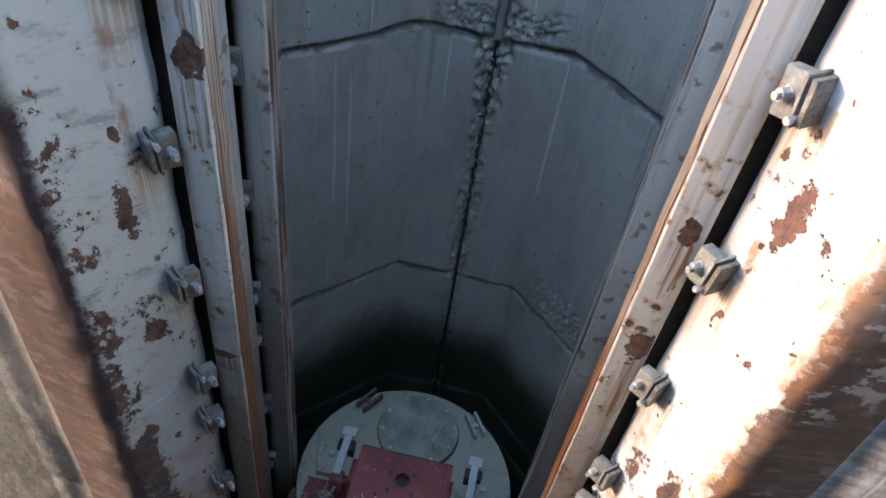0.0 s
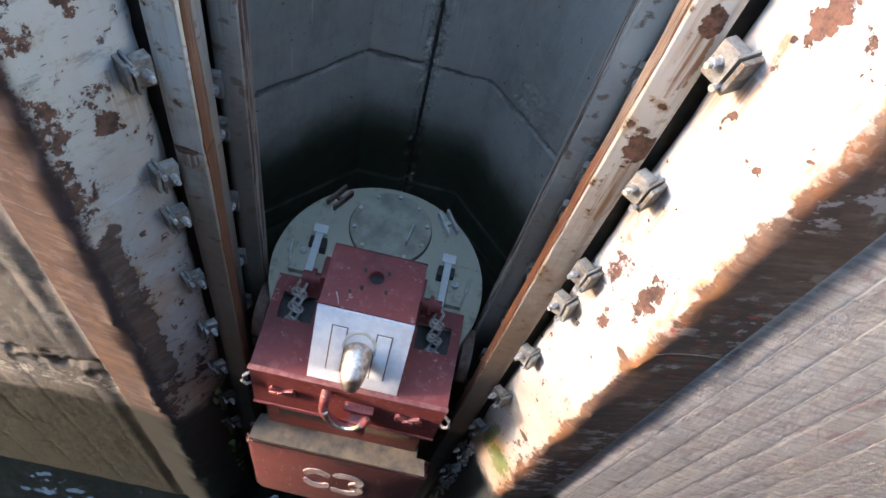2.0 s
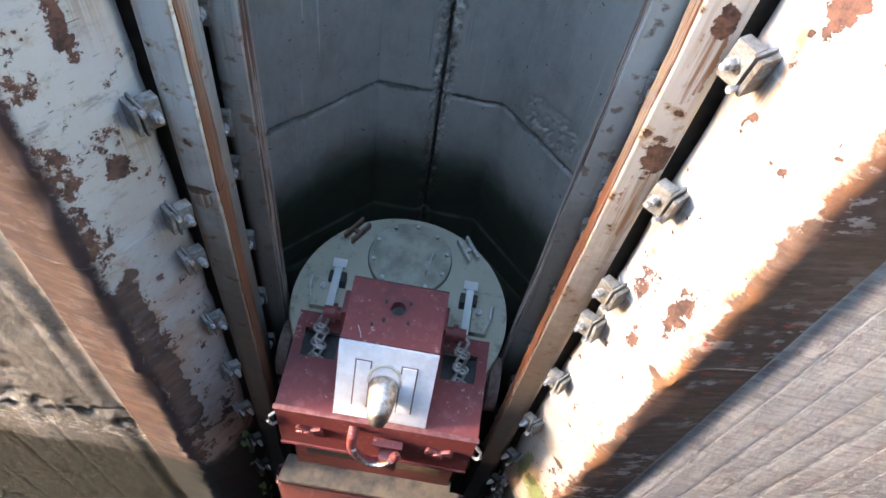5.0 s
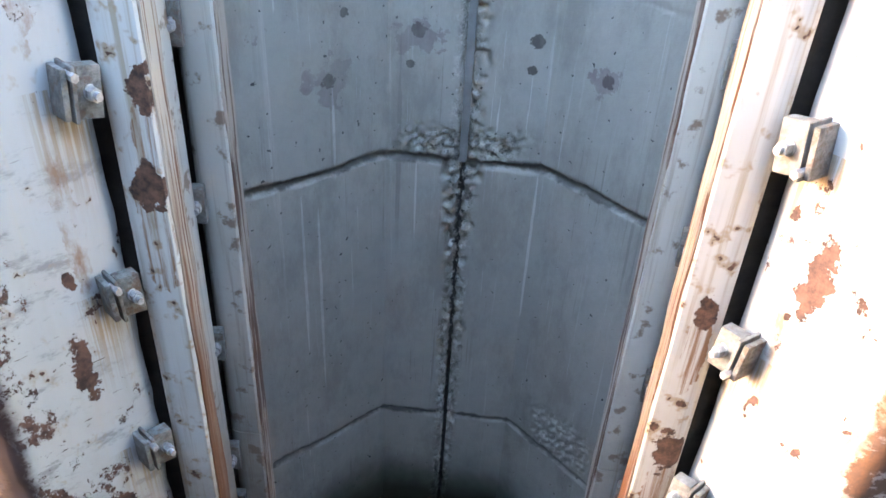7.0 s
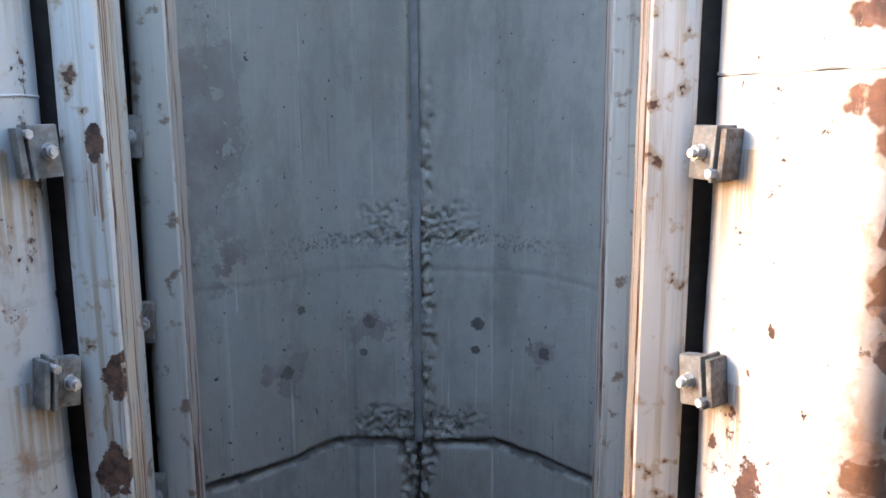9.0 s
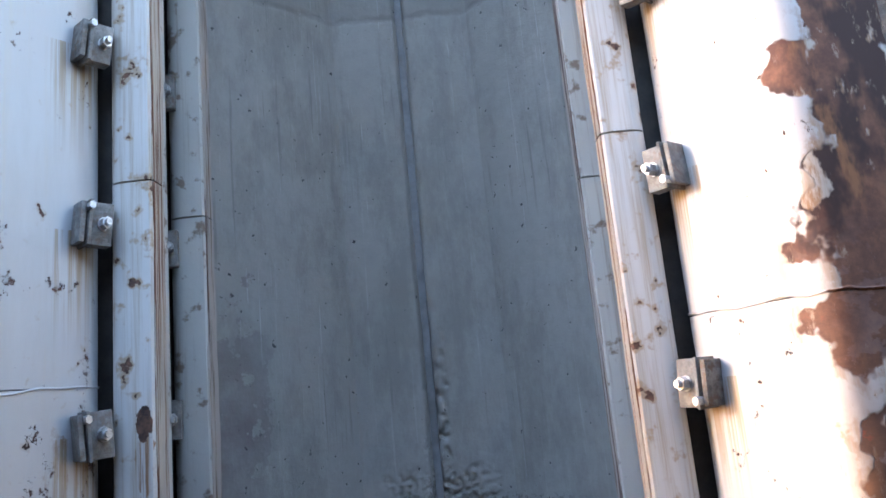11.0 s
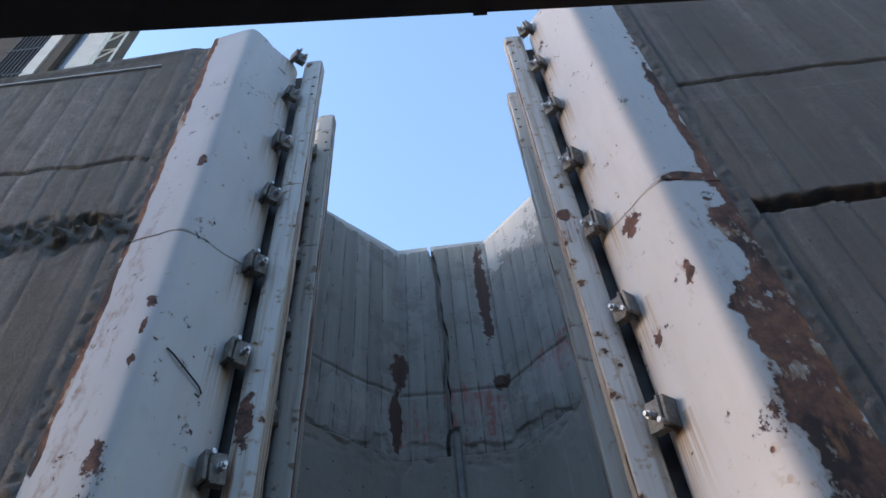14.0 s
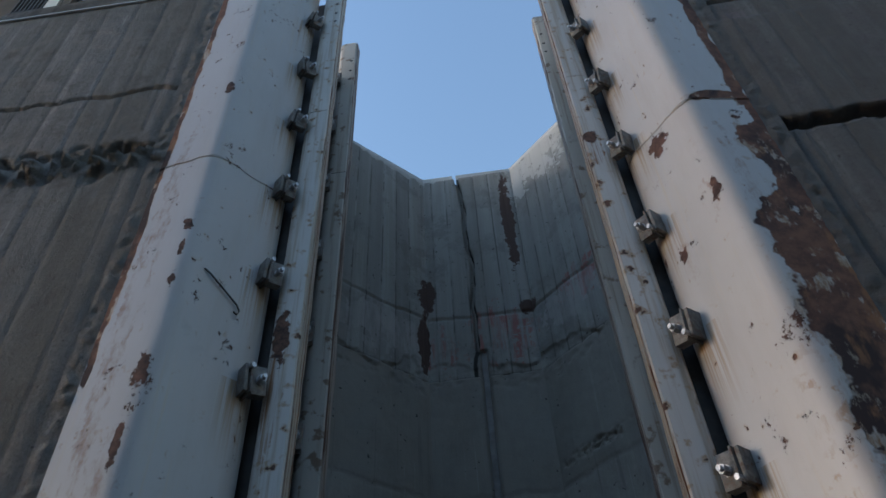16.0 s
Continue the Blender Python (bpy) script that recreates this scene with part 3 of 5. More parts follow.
def fender_paint():
    n = Nodes("scraped_red_fender_paint")
    z = n.axis(n.pos(), 2)
    base = n.mix(n.noise(3, 5), (0.11, 0.028, 0.026), (0.16, 0.05, 0.045))
    base = n.mix(n.span(n.noise(1, 6, 0.7, n.pos((4, 4, 9))), 0.55, 0.7, 0.0, 0.6), base, (0.18, 0.11, 0.075))
    base = n.mix(n.span(n.noise(1, 7, 0.75, n.pos((30, 30, 5))), 0.56, 0.66, 0.0, 0.6), base, (0.30, 0.20, 0.18))
    base = n.mix(n.span(n.noise(4, 6, 0.7), 0.54, 0.62, 0.0, 0.7), base, (0.05, 0.03, 0.028))
    base = n.mix(n.span(n.math("ADD", z, n.math("MULTIPLY", n.noise(5), 0.5)), -3.5, -4.0), base, (0.07, 0.05, 0.03))
    return n.done(base, 0.55, n.noise(30, 5), 0.001)


def drum_paint():
    n = Nodes("cream_drum_paint")
    base = n.mix(n.noise(3, 5), (0.44, 0.41, 0.315), (0.34, 0.315, 0.235))
    base = n.mix(n.span(n.noise(8, 7, 0.75), 0.52, 0.68, 0.0, 0.75), base, (0.13, 0.115, 0.09))
    base = n.mix(n.span(n.noise(38, 3), 0.68, 0.72), base, (0.10, 0.07, 0.04))
    return n.done(base, 0.6, n.noise(50, 4), 0.0008)


def water_surface():
    n = Nodes("dark_lock_water")
    waves = n.math("ADD", n.noise(3.0, 2, 0.5, n.pos((1, 1.7, 1))), n.math("MULTIPLY", n.noise(7.0, 2, 0.5), 0.3))
    m = n.done((0.006, 0.008, 0.008), 0.02, waves, 0.018)
    n.bsdf.inputs["IOR"].default_value = 1.333
    return m


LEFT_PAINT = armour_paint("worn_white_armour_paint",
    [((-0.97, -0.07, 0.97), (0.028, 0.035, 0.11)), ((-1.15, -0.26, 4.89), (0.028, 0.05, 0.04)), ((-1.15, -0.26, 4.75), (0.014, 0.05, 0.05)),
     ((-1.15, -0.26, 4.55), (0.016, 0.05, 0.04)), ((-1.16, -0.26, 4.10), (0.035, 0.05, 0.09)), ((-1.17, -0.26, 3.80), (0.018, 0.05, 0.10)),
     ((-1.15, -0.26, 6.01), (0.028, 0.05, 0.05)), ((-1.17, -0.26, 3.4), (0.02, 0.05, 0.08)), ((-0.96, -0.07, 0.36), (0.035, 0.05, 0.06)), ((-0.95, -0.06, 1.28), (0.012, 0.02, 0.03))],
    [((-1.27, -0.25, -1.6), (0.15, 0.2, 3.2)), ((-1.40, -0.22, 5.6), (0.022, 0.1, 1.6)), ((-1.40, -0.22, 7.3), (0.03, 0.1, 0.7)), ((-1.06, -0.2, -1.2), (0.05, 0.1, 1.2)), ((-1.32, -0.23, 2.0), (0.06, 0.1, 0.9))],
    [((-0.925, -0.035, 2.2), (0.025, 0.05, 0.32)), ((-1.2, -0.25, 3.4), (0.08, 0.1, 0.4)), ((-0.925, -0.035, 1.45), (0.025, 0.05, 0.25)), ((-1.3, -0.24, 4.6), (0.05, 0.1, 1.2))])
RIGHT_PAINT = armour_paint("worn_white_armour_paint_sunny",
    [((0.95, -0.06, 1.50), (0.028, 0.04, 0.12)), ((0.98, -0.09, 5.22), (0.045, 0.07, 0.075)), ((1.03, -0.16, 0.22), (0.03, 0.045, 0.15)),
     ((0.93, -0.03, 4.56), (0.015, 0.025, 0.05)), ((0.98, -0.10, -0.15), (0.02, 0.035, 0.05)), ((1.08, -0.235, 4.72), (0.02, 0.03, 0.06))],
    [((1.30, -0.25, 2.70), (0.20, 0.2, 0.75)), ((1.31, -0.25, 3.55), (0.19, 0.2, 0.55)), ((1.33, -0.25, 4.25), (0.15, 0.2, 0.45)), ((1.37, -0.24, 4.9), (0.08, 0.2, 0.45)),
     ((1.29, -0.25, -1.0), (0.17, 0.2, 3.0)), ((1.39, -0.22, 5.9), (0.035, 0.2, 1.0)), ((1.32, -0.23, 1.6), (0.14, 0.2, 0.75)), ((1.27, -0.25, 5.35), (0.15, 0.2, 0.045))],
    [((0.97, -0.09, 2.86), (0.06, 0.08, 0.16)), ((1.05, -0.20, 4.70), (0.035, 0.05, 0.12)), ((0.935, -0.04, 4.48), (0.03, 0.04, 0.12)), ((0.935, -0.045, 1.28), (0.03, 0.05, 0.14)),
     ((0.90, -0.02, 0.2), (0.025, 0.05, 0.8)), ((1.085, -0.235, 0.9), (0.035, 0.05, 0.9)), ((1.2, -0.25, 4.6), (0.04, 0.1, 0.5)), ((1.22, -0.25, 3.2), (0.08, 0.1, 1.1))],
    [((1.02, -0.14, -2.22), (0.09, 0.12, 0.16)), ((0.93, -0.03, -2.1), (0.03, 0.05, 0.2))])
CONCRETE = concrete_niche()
NICHE_TOP = niche_top()
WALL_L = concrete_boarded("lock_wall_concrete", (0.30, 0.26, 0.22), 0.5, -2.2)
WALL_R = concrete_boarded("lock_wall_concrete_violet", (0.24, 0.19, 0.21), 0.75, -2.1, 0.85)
RAIL_L = rail_paint("pale_rail_paint", [((-0.715, 0.05, 1.79), (0.04, 0.1, 0.075)), ((-0.735, 0.05, 1.53), (0.05, 0.1, 0.07)), ((-0.775, 0.05, 4.45), (0.04, 0.1, 0.13)),
                                         ((-0.72, 0.05, 2.42), (0.025, 0.1, 0.05)), ((-0.77, 0.05, 0.14), (0.07, 0.1, 0.025))])
RAIL_R = rail_paint("pale_rail_paint_spotted", [((0.76, 0.05, 1.28), (0.035, 0.1, 0.06)), ((0.73, 0.05, 5.55), (0.04, 0.1, 0.05)), ((0.77, 0.05, 0.75), (0.05, 0.1, 0.09))])
RUNNING = running_face()
REAR_PAINT = rear_paint()
REAR_FACE = rusted_steel("flaking_pale_rail_edge", 0.85)
RUST = rusted_steel("dark_rusty_steel", 0.1)
CLAMP = clamp_steel()
ZINC = plain("bright_zinc_bolt", (0.34, 0.34, 0.345), (0.62, 0.62, 0.63), 0.4, 60, 0.6)
RED = red_paint()
FENDER = fender_paint()
DRUM = drum_paint()
HATCH = plain("stained_hatch_paint", (0.40, 0.375, 0.29), (0.20, 0.19, 0.15), 0.6, 7)
WHITE = plain("chalky_white_paint", (0.74, 0.76, 0.80), (0.60, 0.62, 0.66), 0.55, 14)
STEEL = plain("polished_worn_steel", (0.66, 0.62, 0.57), (0.24, 0.17, 0.12), 0.33, 26, 1.0, 0.004)
# dark steel parts, and dark pieces that stand for shade in holes
DARK_STEEL = plain("dark_steel_and_shade", (0.016, 0.015, 0.014), (0.04, 0.034, 0.03), 0.55)
CHAIN = plain("galvanised_chain", (0.56, 0.55, 0.53), (0.26, 0.19, 0.15), 0.5, 30, 0.5)
GREY_STEEL = plain("pale_grey_steel", (0.56, 0.56, 0.53), (0.36, 0.35, 0.31), 0.55, 20)
FADED = plain("faded_mark_paint", (0.46, 0.42, 0.41), (0.28, 0.19, 0.18), 0.8, 20)
EDGE_RED = plain("rubbed_red_edge", (0.30, 0.12, 0.10), (0.16, 0.04, 0.036), 0.5, 22)
SHELF = plain("tan_scraped_steel", (0.16, 0.11, 0.065), (0.03, 0.027, 0.024), 0.7, 5)
FILLER = plain("grey_joint_filler", (0.30, 0.305, 0.31), (0.20, 0.20, 0.20), 0.8, 7)
# concrete with the shade of the rail pockets in its colour
GLOOM = plain("pocket_shade_concrete", (0.07, 0.068, 0.064), (0.045, 0.045, 0.04), 0.9, 5)
AWNING = plain("near_black_canopy_paint", (0.045, 0.045, 0.055), (0.06, 0.06, 0.07), 0.5, 9)
# tan taken darker to carry the shade on the building
PLASTER = plain("shade_toned_tan_plaster", (0.075, 0.062, 0.05), (0.05, 0.043, 0.036), 0.85, 3)
SLIT = plain("dark_window", (0.03, 0.035, 0.045), (0.045, 0.05, 0.06), 0.25, 4)
PALE = plain("pale_panel", (0.62, 0.62, 0.60), (0.54, 0.54, 0.52), 0.6, 5)
MORTAR = plain("crumbling_mortar", (0.30, 0.29, 0.28), (0.13, 0.125, 0.12), 0.9, 16, 0.0, 0.005)
WATER = water_surface()
WEED = plain("green_weed", (0.05, 0.075, 0.02), (0.12, 0.15, 0.05), 0.8, 40)


# ---------------------------------------------------------------- mesh helpers
def smooth_sharp(mesh, angle=35):
    for p in mesh.polygons:
        p.use_smooth = True
    mesh.set_sharp_from_angle(angle=radians(angle))


def part(name, bm, material, parent=None, label="", soft=True):
    """Links a bmesh as one mesh object, under a thing or a part."""
    bmesh.ops.recalc_face_normals(bm, faces=bm.faces)
    mesh = bpy.data.meshes.new(name)
    bm.to_mesh(mesh)
    bm.free()
    mesh.materials.append(material)
    if soft:
        smooth_sharp(mesh)
    ob = new(name, mesh)
    if parent is not None:
        ob.parent = parent
    return tagged(ob, label) if label else ob


def thing(name, label, category, group="", at=(0, 0, 0)):
    ob = new(name)
    ob.location = at
    return tagged(ob, label, category, group)


def setting(ob, label, category):
    return tagged(ob, label, category, kind="structure")


def box(bm, x0, x1, y0, y1, z0, z1, bevel=0.0, m=None):
    made = bmesh.ops.create_cube(bm, size=1.0)["verts"]
    bmesh.ops.transform(bm, matrix=Matrix.Translation(((x0 + x1) / 2, (y0 + y1) / 2, (z0 + z1) / 2)) @ Matrix.Diagonal((x1 - x0, y1 - y0, z1 - z0, 1)), verts=made)
    if bevel:
        edges = list({e for v in made for e in v.link_edges})
        got = bmesh.ops.bevel(bm, geom=edges, offset=bevel, segments=2, affect="EDGES", profile=0.6)
        made = list({v for f in got["faces"] for v in f.verts} | {v for v in made if v.is_valid})
    if m is not None:
        bmesh.ops.transform(bm, matrix=m, verts=made)
    return bm


def rod(bm, a, b, r, r2=None, sides=12):
    a, b = Vector(a), Vector(b)
    made = bmesh.ops.create_cone(bm, cap_ends=True, segments=sides, radius1=r, radius2=r if r2 is None else r2, depth=(b - a).length)["verts"]
    bmesh.ops.transform(bm, matrix=Matrix.Translation((a + b) / 2) @ (b - a).to_track_quat("Z", "Y").to_matrix().to_4x4(), verts=made)
    return bm


def tube(bm, points, radii, sides=10, closed=False):
    """A tube along points, with a radius at each."""
    pts = [Vector(p) for p in points]
    if not isinstance(radii, (list, tuple)):
        radii = [radii] * len(pts)
    rings = []
    count = len(pts)
    for k, p in enumerate(pts):
        way = (pts[(k + 1) % count] - pts[k - 1]) if closed else (pts[min(k + 1, count - 1)] - pts[max(k - 1, 0)])
        q = way.normalized().to_track_quat("Z", "Y")
        rings.append([bm.verts.new(p + q @ Vector((math.cos(2 * math.pi * s / sides), math.sin(2 * math.pi * s / sides), 0)) * radii[k]) for s in range(sides)])
    for k in range(count if closed else count - 1):
        a, b = rings[k], rings[(k + 1) % count]
        if closed and k == count - 1:
            shift = min(range(sides), key=lambda s: (a[0].co - b[s].co).length)
            b = b[shift:] + b[:shift]
        for s in range(sides):
            bm.faces.new((a[s], a[(s + 1) % sides], b[(s + 1) % sides], b[s]))
    if not closed:
        bm.faces.new(rings[0][::-1])
        bm.faces.new(rings[-1])
    return bm


def extrude(bm, profile, z0, z1, step=0.0, bend=None):
    """A closed profile of (x, y) drawn up from z0 to z1; bend moves each point."""
    levels = max(1, round((z1 - z0) / step)) if step else 1
    rings = []
    for k in range(levels + 1):
        z = z0 + (z1 - z0) * k / levels
        rings.append([bm.verts.new(bend(x, y, z) if bend else (x, y, z)) for x, y in profile])
    for a, b in zip(rings, rings[1:]):
        for s in range(len(profile)):
            t = (s + 1) % len(profile)
            bm.faces.new((a[s], a[t], b[t], b[s]))
    bm.faces.new(rings[0][::-1])
    bm.faces.new(rings[-1])
    return bm


def relief(name, origin, along, out, width, z0, z1, cell, depth, material, parent=None, top=None):
    """An upright face with real relief, closed behind by a backing 6 cm deep. depth(u, z) is how far it stands out."""
    nu, nz = max(2, round(width / cell)), max(2, round((z1 - z0) / cell))
    along, out = Vector(along).normalized(), Vector(out).normalized()
    origin = Vector(origin) - along * 0.004
    width += 0.008
    verts, faces = [], []
    for k in range(nz + 1):
        for i in range(nu + 1):
            u = width * i / nu
            z = z0 + ((top(u) if top else z1) - z0) * k / nz
            p = origin + along * u + out * depth(u, z) * min(1.0, 40 * min(u, width - u))
            verts.append((p.x, p.y, z))
    w = nu + 1
    for k in range(nz):
        for i in range(nu):
            faces.append((k * w + i, k * w + i + 1, (k + 1) * w + i + 1, (k + 1) * w + i))
    base = len(verts)
    for u, k in ((0, 0), (nu, 0), (nu, nz), (0, nz)):
        x, y, z = verts[k * w + u]
        p = origin + along * (width * u / nu) - out * 0.06
        verts.append((p.x, p.y, z))
    faces.append((base + 3, base + 2, base + 1, base))
    faces.append(tuple(range(nu + 1))[::-1] + (base, base + 1))
    faces.append(tuple(range(nz * w, nz * w + nu + 1)) + (base + 2, base + 3))
    mesh = bpy.data.meshes.new(name)
    mesh.from_pydata(verts, [], faces)
    mesh.materials.append(material)
    for p in mesh.polygons[: nu * nz]:
        p.use_smooth = True
    ob = new(name, mesh)
    if parent is not None:
        ob.parent = parent
    return ob


def wob(x, y, z, s):
    return 1.7 * noise.fractal(Vector((x, y, z)) * s, 0.8, 2.1, 4)


def near(a, b, half, soft):
    """1 within half of b, falling to 0 over soft."""
    return max(0.0, min(1.0, (half + soft - abs(a - b)) / soft))


# ---------------------------------------------------------------- lock walls
BOTTOM, WATER_Z = -7.0, -5.5


def boards(u, seed, wide):
    k = math.floor(u / wide + 0.13 * math.sin(u * 3 + seed))
    f = u / wide - math.floor(u / wide)
    return 0.0035 * math.sin(k * 12.9898 + seed) - (0.004 if f < 0.07 else 0.0)


def left_wall(u, z):
    x = -14 + u
    d = boards(u, 1.0, 0.21) + 0.002 * wob(x, 0, z, 1.7)
    rag = wob(x, 3, 5.6, 5)
    big = near(z, 5.60 + 0.03 * rag, 0.025 + 0.03 * wob(x, 9, 0, 3), 0.03)
    d -= 0.035 * big * (0.6 + wob(x, 1, z, 9))
    d += 0.05 * near(z, 5.52, 0.05, 0.05) * max(0, wob(x, 7, z, 15) - 0.05)
    d -= 0.02 * near(z, 5.40 + 0.04 * rag, 0.03, 0.04) * max(0, wob(x, 4, z, 6) - 0.1)
    d -= 0.02 * near(z, 5.64, 0.04, 0.03) * max(0, wob(x, 2, z, 14))
    d -= 0.018 * near(z, 6.18 + 0.02 * rag, 0.008, 0.015)
    d -= 0.03 * near(z, -1.95 + 0.06 * rag, 0.10, 0.08) * max(0, 0.3 + wob(x, 2, z, 8))
    d -= 0.004 * max(0, wob(x, 5, z, 5.3) - 0.35)
    if z < 1.5:
        d -= 0.008 * max(0, wob(x, 6, z, 3.2) - 0.40) + 0.003 * abs(wob(x, 8, z, 15))
    d -= 0.012 * near(x, -1.41, 0.05, 0.08)
    return d


def right_wall(u, z):
    x = 1.40 + u
    d = boards(u, 4.0, 0.16) + 0.002 * wob(x, 0, z, 1.9)
    rag = wob(x, 3, 5.1, 4)
    d -= 0.09 * near(z, 5.10 + 0.025 * rag, 0.022 + 0.012 * wob(x, 8, 0, 6), 0.02)
    d += 0.012 * near(z, 5.6, 0.45, 0.02)
    d -= 0.02 * near(z, 6.28 + 0.015 * rag, 0.008, 0.014)
    d -= 0.004 * max(0, wob(x, 5, z, 5.1) - 0.35) + 0.012 * near(x, 1.41, 0.05, 0.08)
    return d


def left_top(u):
    x = -14 + u
    k = max(0.0, min(1.0, (x + 1.75) / 0.22))
    return 7.40 + 0.012 * wob(x, 0, 0, 2) + 0.26 * k * k * (3 - 2 * k)


bm = bmesh.new()
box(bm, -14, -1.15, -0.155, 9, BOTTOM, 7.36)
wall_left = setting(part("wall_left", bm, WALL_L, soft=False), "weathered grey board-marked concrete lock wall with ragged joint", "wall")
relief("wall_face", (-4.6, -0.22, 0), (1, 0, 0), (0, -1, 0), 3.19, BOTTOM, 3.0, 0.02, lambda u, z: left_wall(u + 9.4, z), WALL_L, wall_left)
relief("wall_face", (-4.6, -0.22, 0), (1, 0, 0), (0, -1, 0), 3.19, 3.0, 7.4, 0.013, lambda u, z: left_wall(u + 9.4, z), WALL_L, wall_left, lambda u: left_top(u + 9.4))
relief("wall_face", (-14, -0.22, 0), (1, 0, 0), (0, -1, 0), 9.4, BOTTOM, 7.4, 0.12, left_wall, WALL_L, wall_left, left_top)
bm = bmesh.new()
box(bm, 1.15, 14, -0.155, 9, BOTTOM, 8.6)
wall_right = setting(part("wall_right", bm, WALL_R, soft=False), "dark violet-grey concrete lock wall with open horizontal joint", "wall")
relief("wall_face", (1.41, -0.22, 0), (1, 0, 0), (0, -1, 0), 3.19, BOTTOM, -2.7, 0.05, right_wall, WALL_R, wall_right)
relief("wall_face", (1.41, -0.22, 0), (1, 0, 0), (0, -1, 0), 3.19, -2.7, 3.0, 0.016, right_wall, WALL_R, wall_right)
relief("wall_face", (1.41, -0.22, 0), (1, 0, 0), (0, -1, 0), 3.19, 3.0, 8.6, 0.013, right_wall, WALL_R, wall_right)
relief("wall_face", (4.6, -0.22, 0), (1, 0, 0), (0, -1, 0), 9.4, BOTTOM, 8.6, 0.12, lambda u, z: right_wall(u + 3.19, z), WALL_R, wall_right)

# pale strip added for the sunlight caught by the wall's top edge
bm = bmesh.new()
box(bm, -14, -1.72, -0.232, -0.10, 7.405, 7.422, 0.004)
part("sunlit_edge_strip", bm, PALE, wall_left, "pale strip in place of sunlight on the quay's top edge")

# rough mortar bedding beside the armour
for s, home, m in ((-1, wall_left, WALL_L), (1, wall_right, WALL_R)):
    def crumble(u, z, s=s):
        edge = min(u, 0.085 - u) / 0.03
        return (0.004 + 0.007 * wob(u + s, s, z, 17)) * min(1.0, max(0.0, edge)) * (1.0 if z > 2.2 else 0.25) - 0.002
    relief("mortar_bedding", (1.405 if s > 0 else -1.49, -0.222, 0), (1, 0, 0), (0, -1, 0), 0.085, 2.2, 7.5 if s < 0 else 8.5, 0.012, crumble, m, home)

# ---------------------------------------------------------------- niche
RIM = 7.33
BACK, CORNER_L, CORNER_R, SIDE = 1.62, -0.345, 0.385, 0.87
bm = bmesh.new()
box(bm, -1.15, 1.15, BACK + 0.05, 9, BOTTOM, RIM - 0.02)
wall_niche = setting(part("wall_niche", bm, CONCRETE, soft=False), "octagonal grey concrete recess with cracked vertical joint", "recess")
bm = bmesh.new()
for s in (-1, 1):
    c = CORNER_L if s < 0 else CORNER_R
    fill = [(c, BACK + 0.05), (s * 1.15, BACK + 0.05), (s * 1.15, 0.64), (s * 0.93, 0.64), (s * 0.93, BACK - (SIDE - abs(c)) + 0.05)]
    extrude(bm, fill if s < 0 else fill[::-1], BOTTOM, RIM - 0.02)
part("recess_core", bm, CONCRETE, wall_niche, soft=False)


def niche_depth(x, y, z, back):
    """Relief shared by the faces of the recess."""
    d = 0.003 * wob(x, y, z, 2.5)
    rag = wob(x, y, 0, 4)
    for level, deep, half in ((-0.745, 0.014, 0.006), (0.915, 0.022, 0.010), (1.78, 0.003, 0.004), (4.47, 0.003, 0.006)):
        d -= deep * near(z, level + 0.012 * rag, half + 0.006 * wob(x, y, level, 9), 0.012)
    if z > -1.1:
        rough = 0.0
        if back:
            rough = 0.7 * near(z, 1.01, 0.04, 0.06) * near(x, 0.02, 0.22, 0.14) + 0.5 * near(z, 2.00, 0.06, 0.07) * near(x, 0.02, 0.16, 0.16) + 0.3 * near(z, 1.93, 0.02, 0.03)
        else:
            rough = (0.6 * near(z, -0.58, 0.08, 0.1) * near(x, 0.66, 0.1, 0.08) + 0.5 * near(z, 4.60, 0.015, 0.03)) if x > 0 else 0.0
        d -= 0.038 * rough * max(0.0, 0.1 + wob(x, y, z, 47) + 0.5 * wob(x, y, z, 11))
    if z > 5.30 + 0.05 * rag + 0.10 * near(x, 0.02, 0.45, 0.25):
        lift = 0.010 + 1.3 * boards(x * (1 if back else 1.41) + 3, 2.0, 0.118)
        d += lift - 0.012 * near(z, 5.80 + 0.01 * rag, 0.006, 0.012)
    else:
        d -= 0.01 * near(z, 5.30, 0.10, 0.04) * max(0, wob(x, y, z, 12))
    return d


def back_depth(u, z):
    x = CORNER_L + u
    d = niche_depth(x, BACK, z, True)
    line = 0.02 + 0.003 * wob(0, 3, z, 1.3)
    if z < 0.91:
        chip = 0.022 + 0.035 * max(0, wob(1, 0, z, 3) + 0.25) * min(1, max(0.12, (z + 0.9) / 0.9))
        d -= 0.05 * near(x, line, 0.007, 0.010)
        d -= 0.060 * near(x, line + 0.012 * wob(2, 0, z, 7), chip + 0.01, 0.02) * max(0, 0.25 + wob(x, 4, z, 27))
    elif z < 5.5:
        d -= 0.035 * near(x, line, 0.020, 0.012)
        chip = 0.018 + 0.03 * max(0, wob(4, 0, z, 2.5)) * (1.0 if z < 2.6 else 0.4)
        d -= 0.032 * near(x, line + 0.03, chip + 0.014, 0.02) * max(0, 0.15 + wob(x, 4, z, 26)) * max(0.0, min(1.0, 3.0 - z))
    else:
        run = -0.03 + 0.022 * math.sin(2.3 * z) + 0.009 * math.sin(9.1 * z + 1.0) + 0.005 * math.sin(23.0 * z)
        d -= 0.11 * near(x, run, 0.005 + 0.004 * max(0, (z - 5.6) / 1.7) * (1 + wob(7, 0, z, 5)), 0.009)
    return d


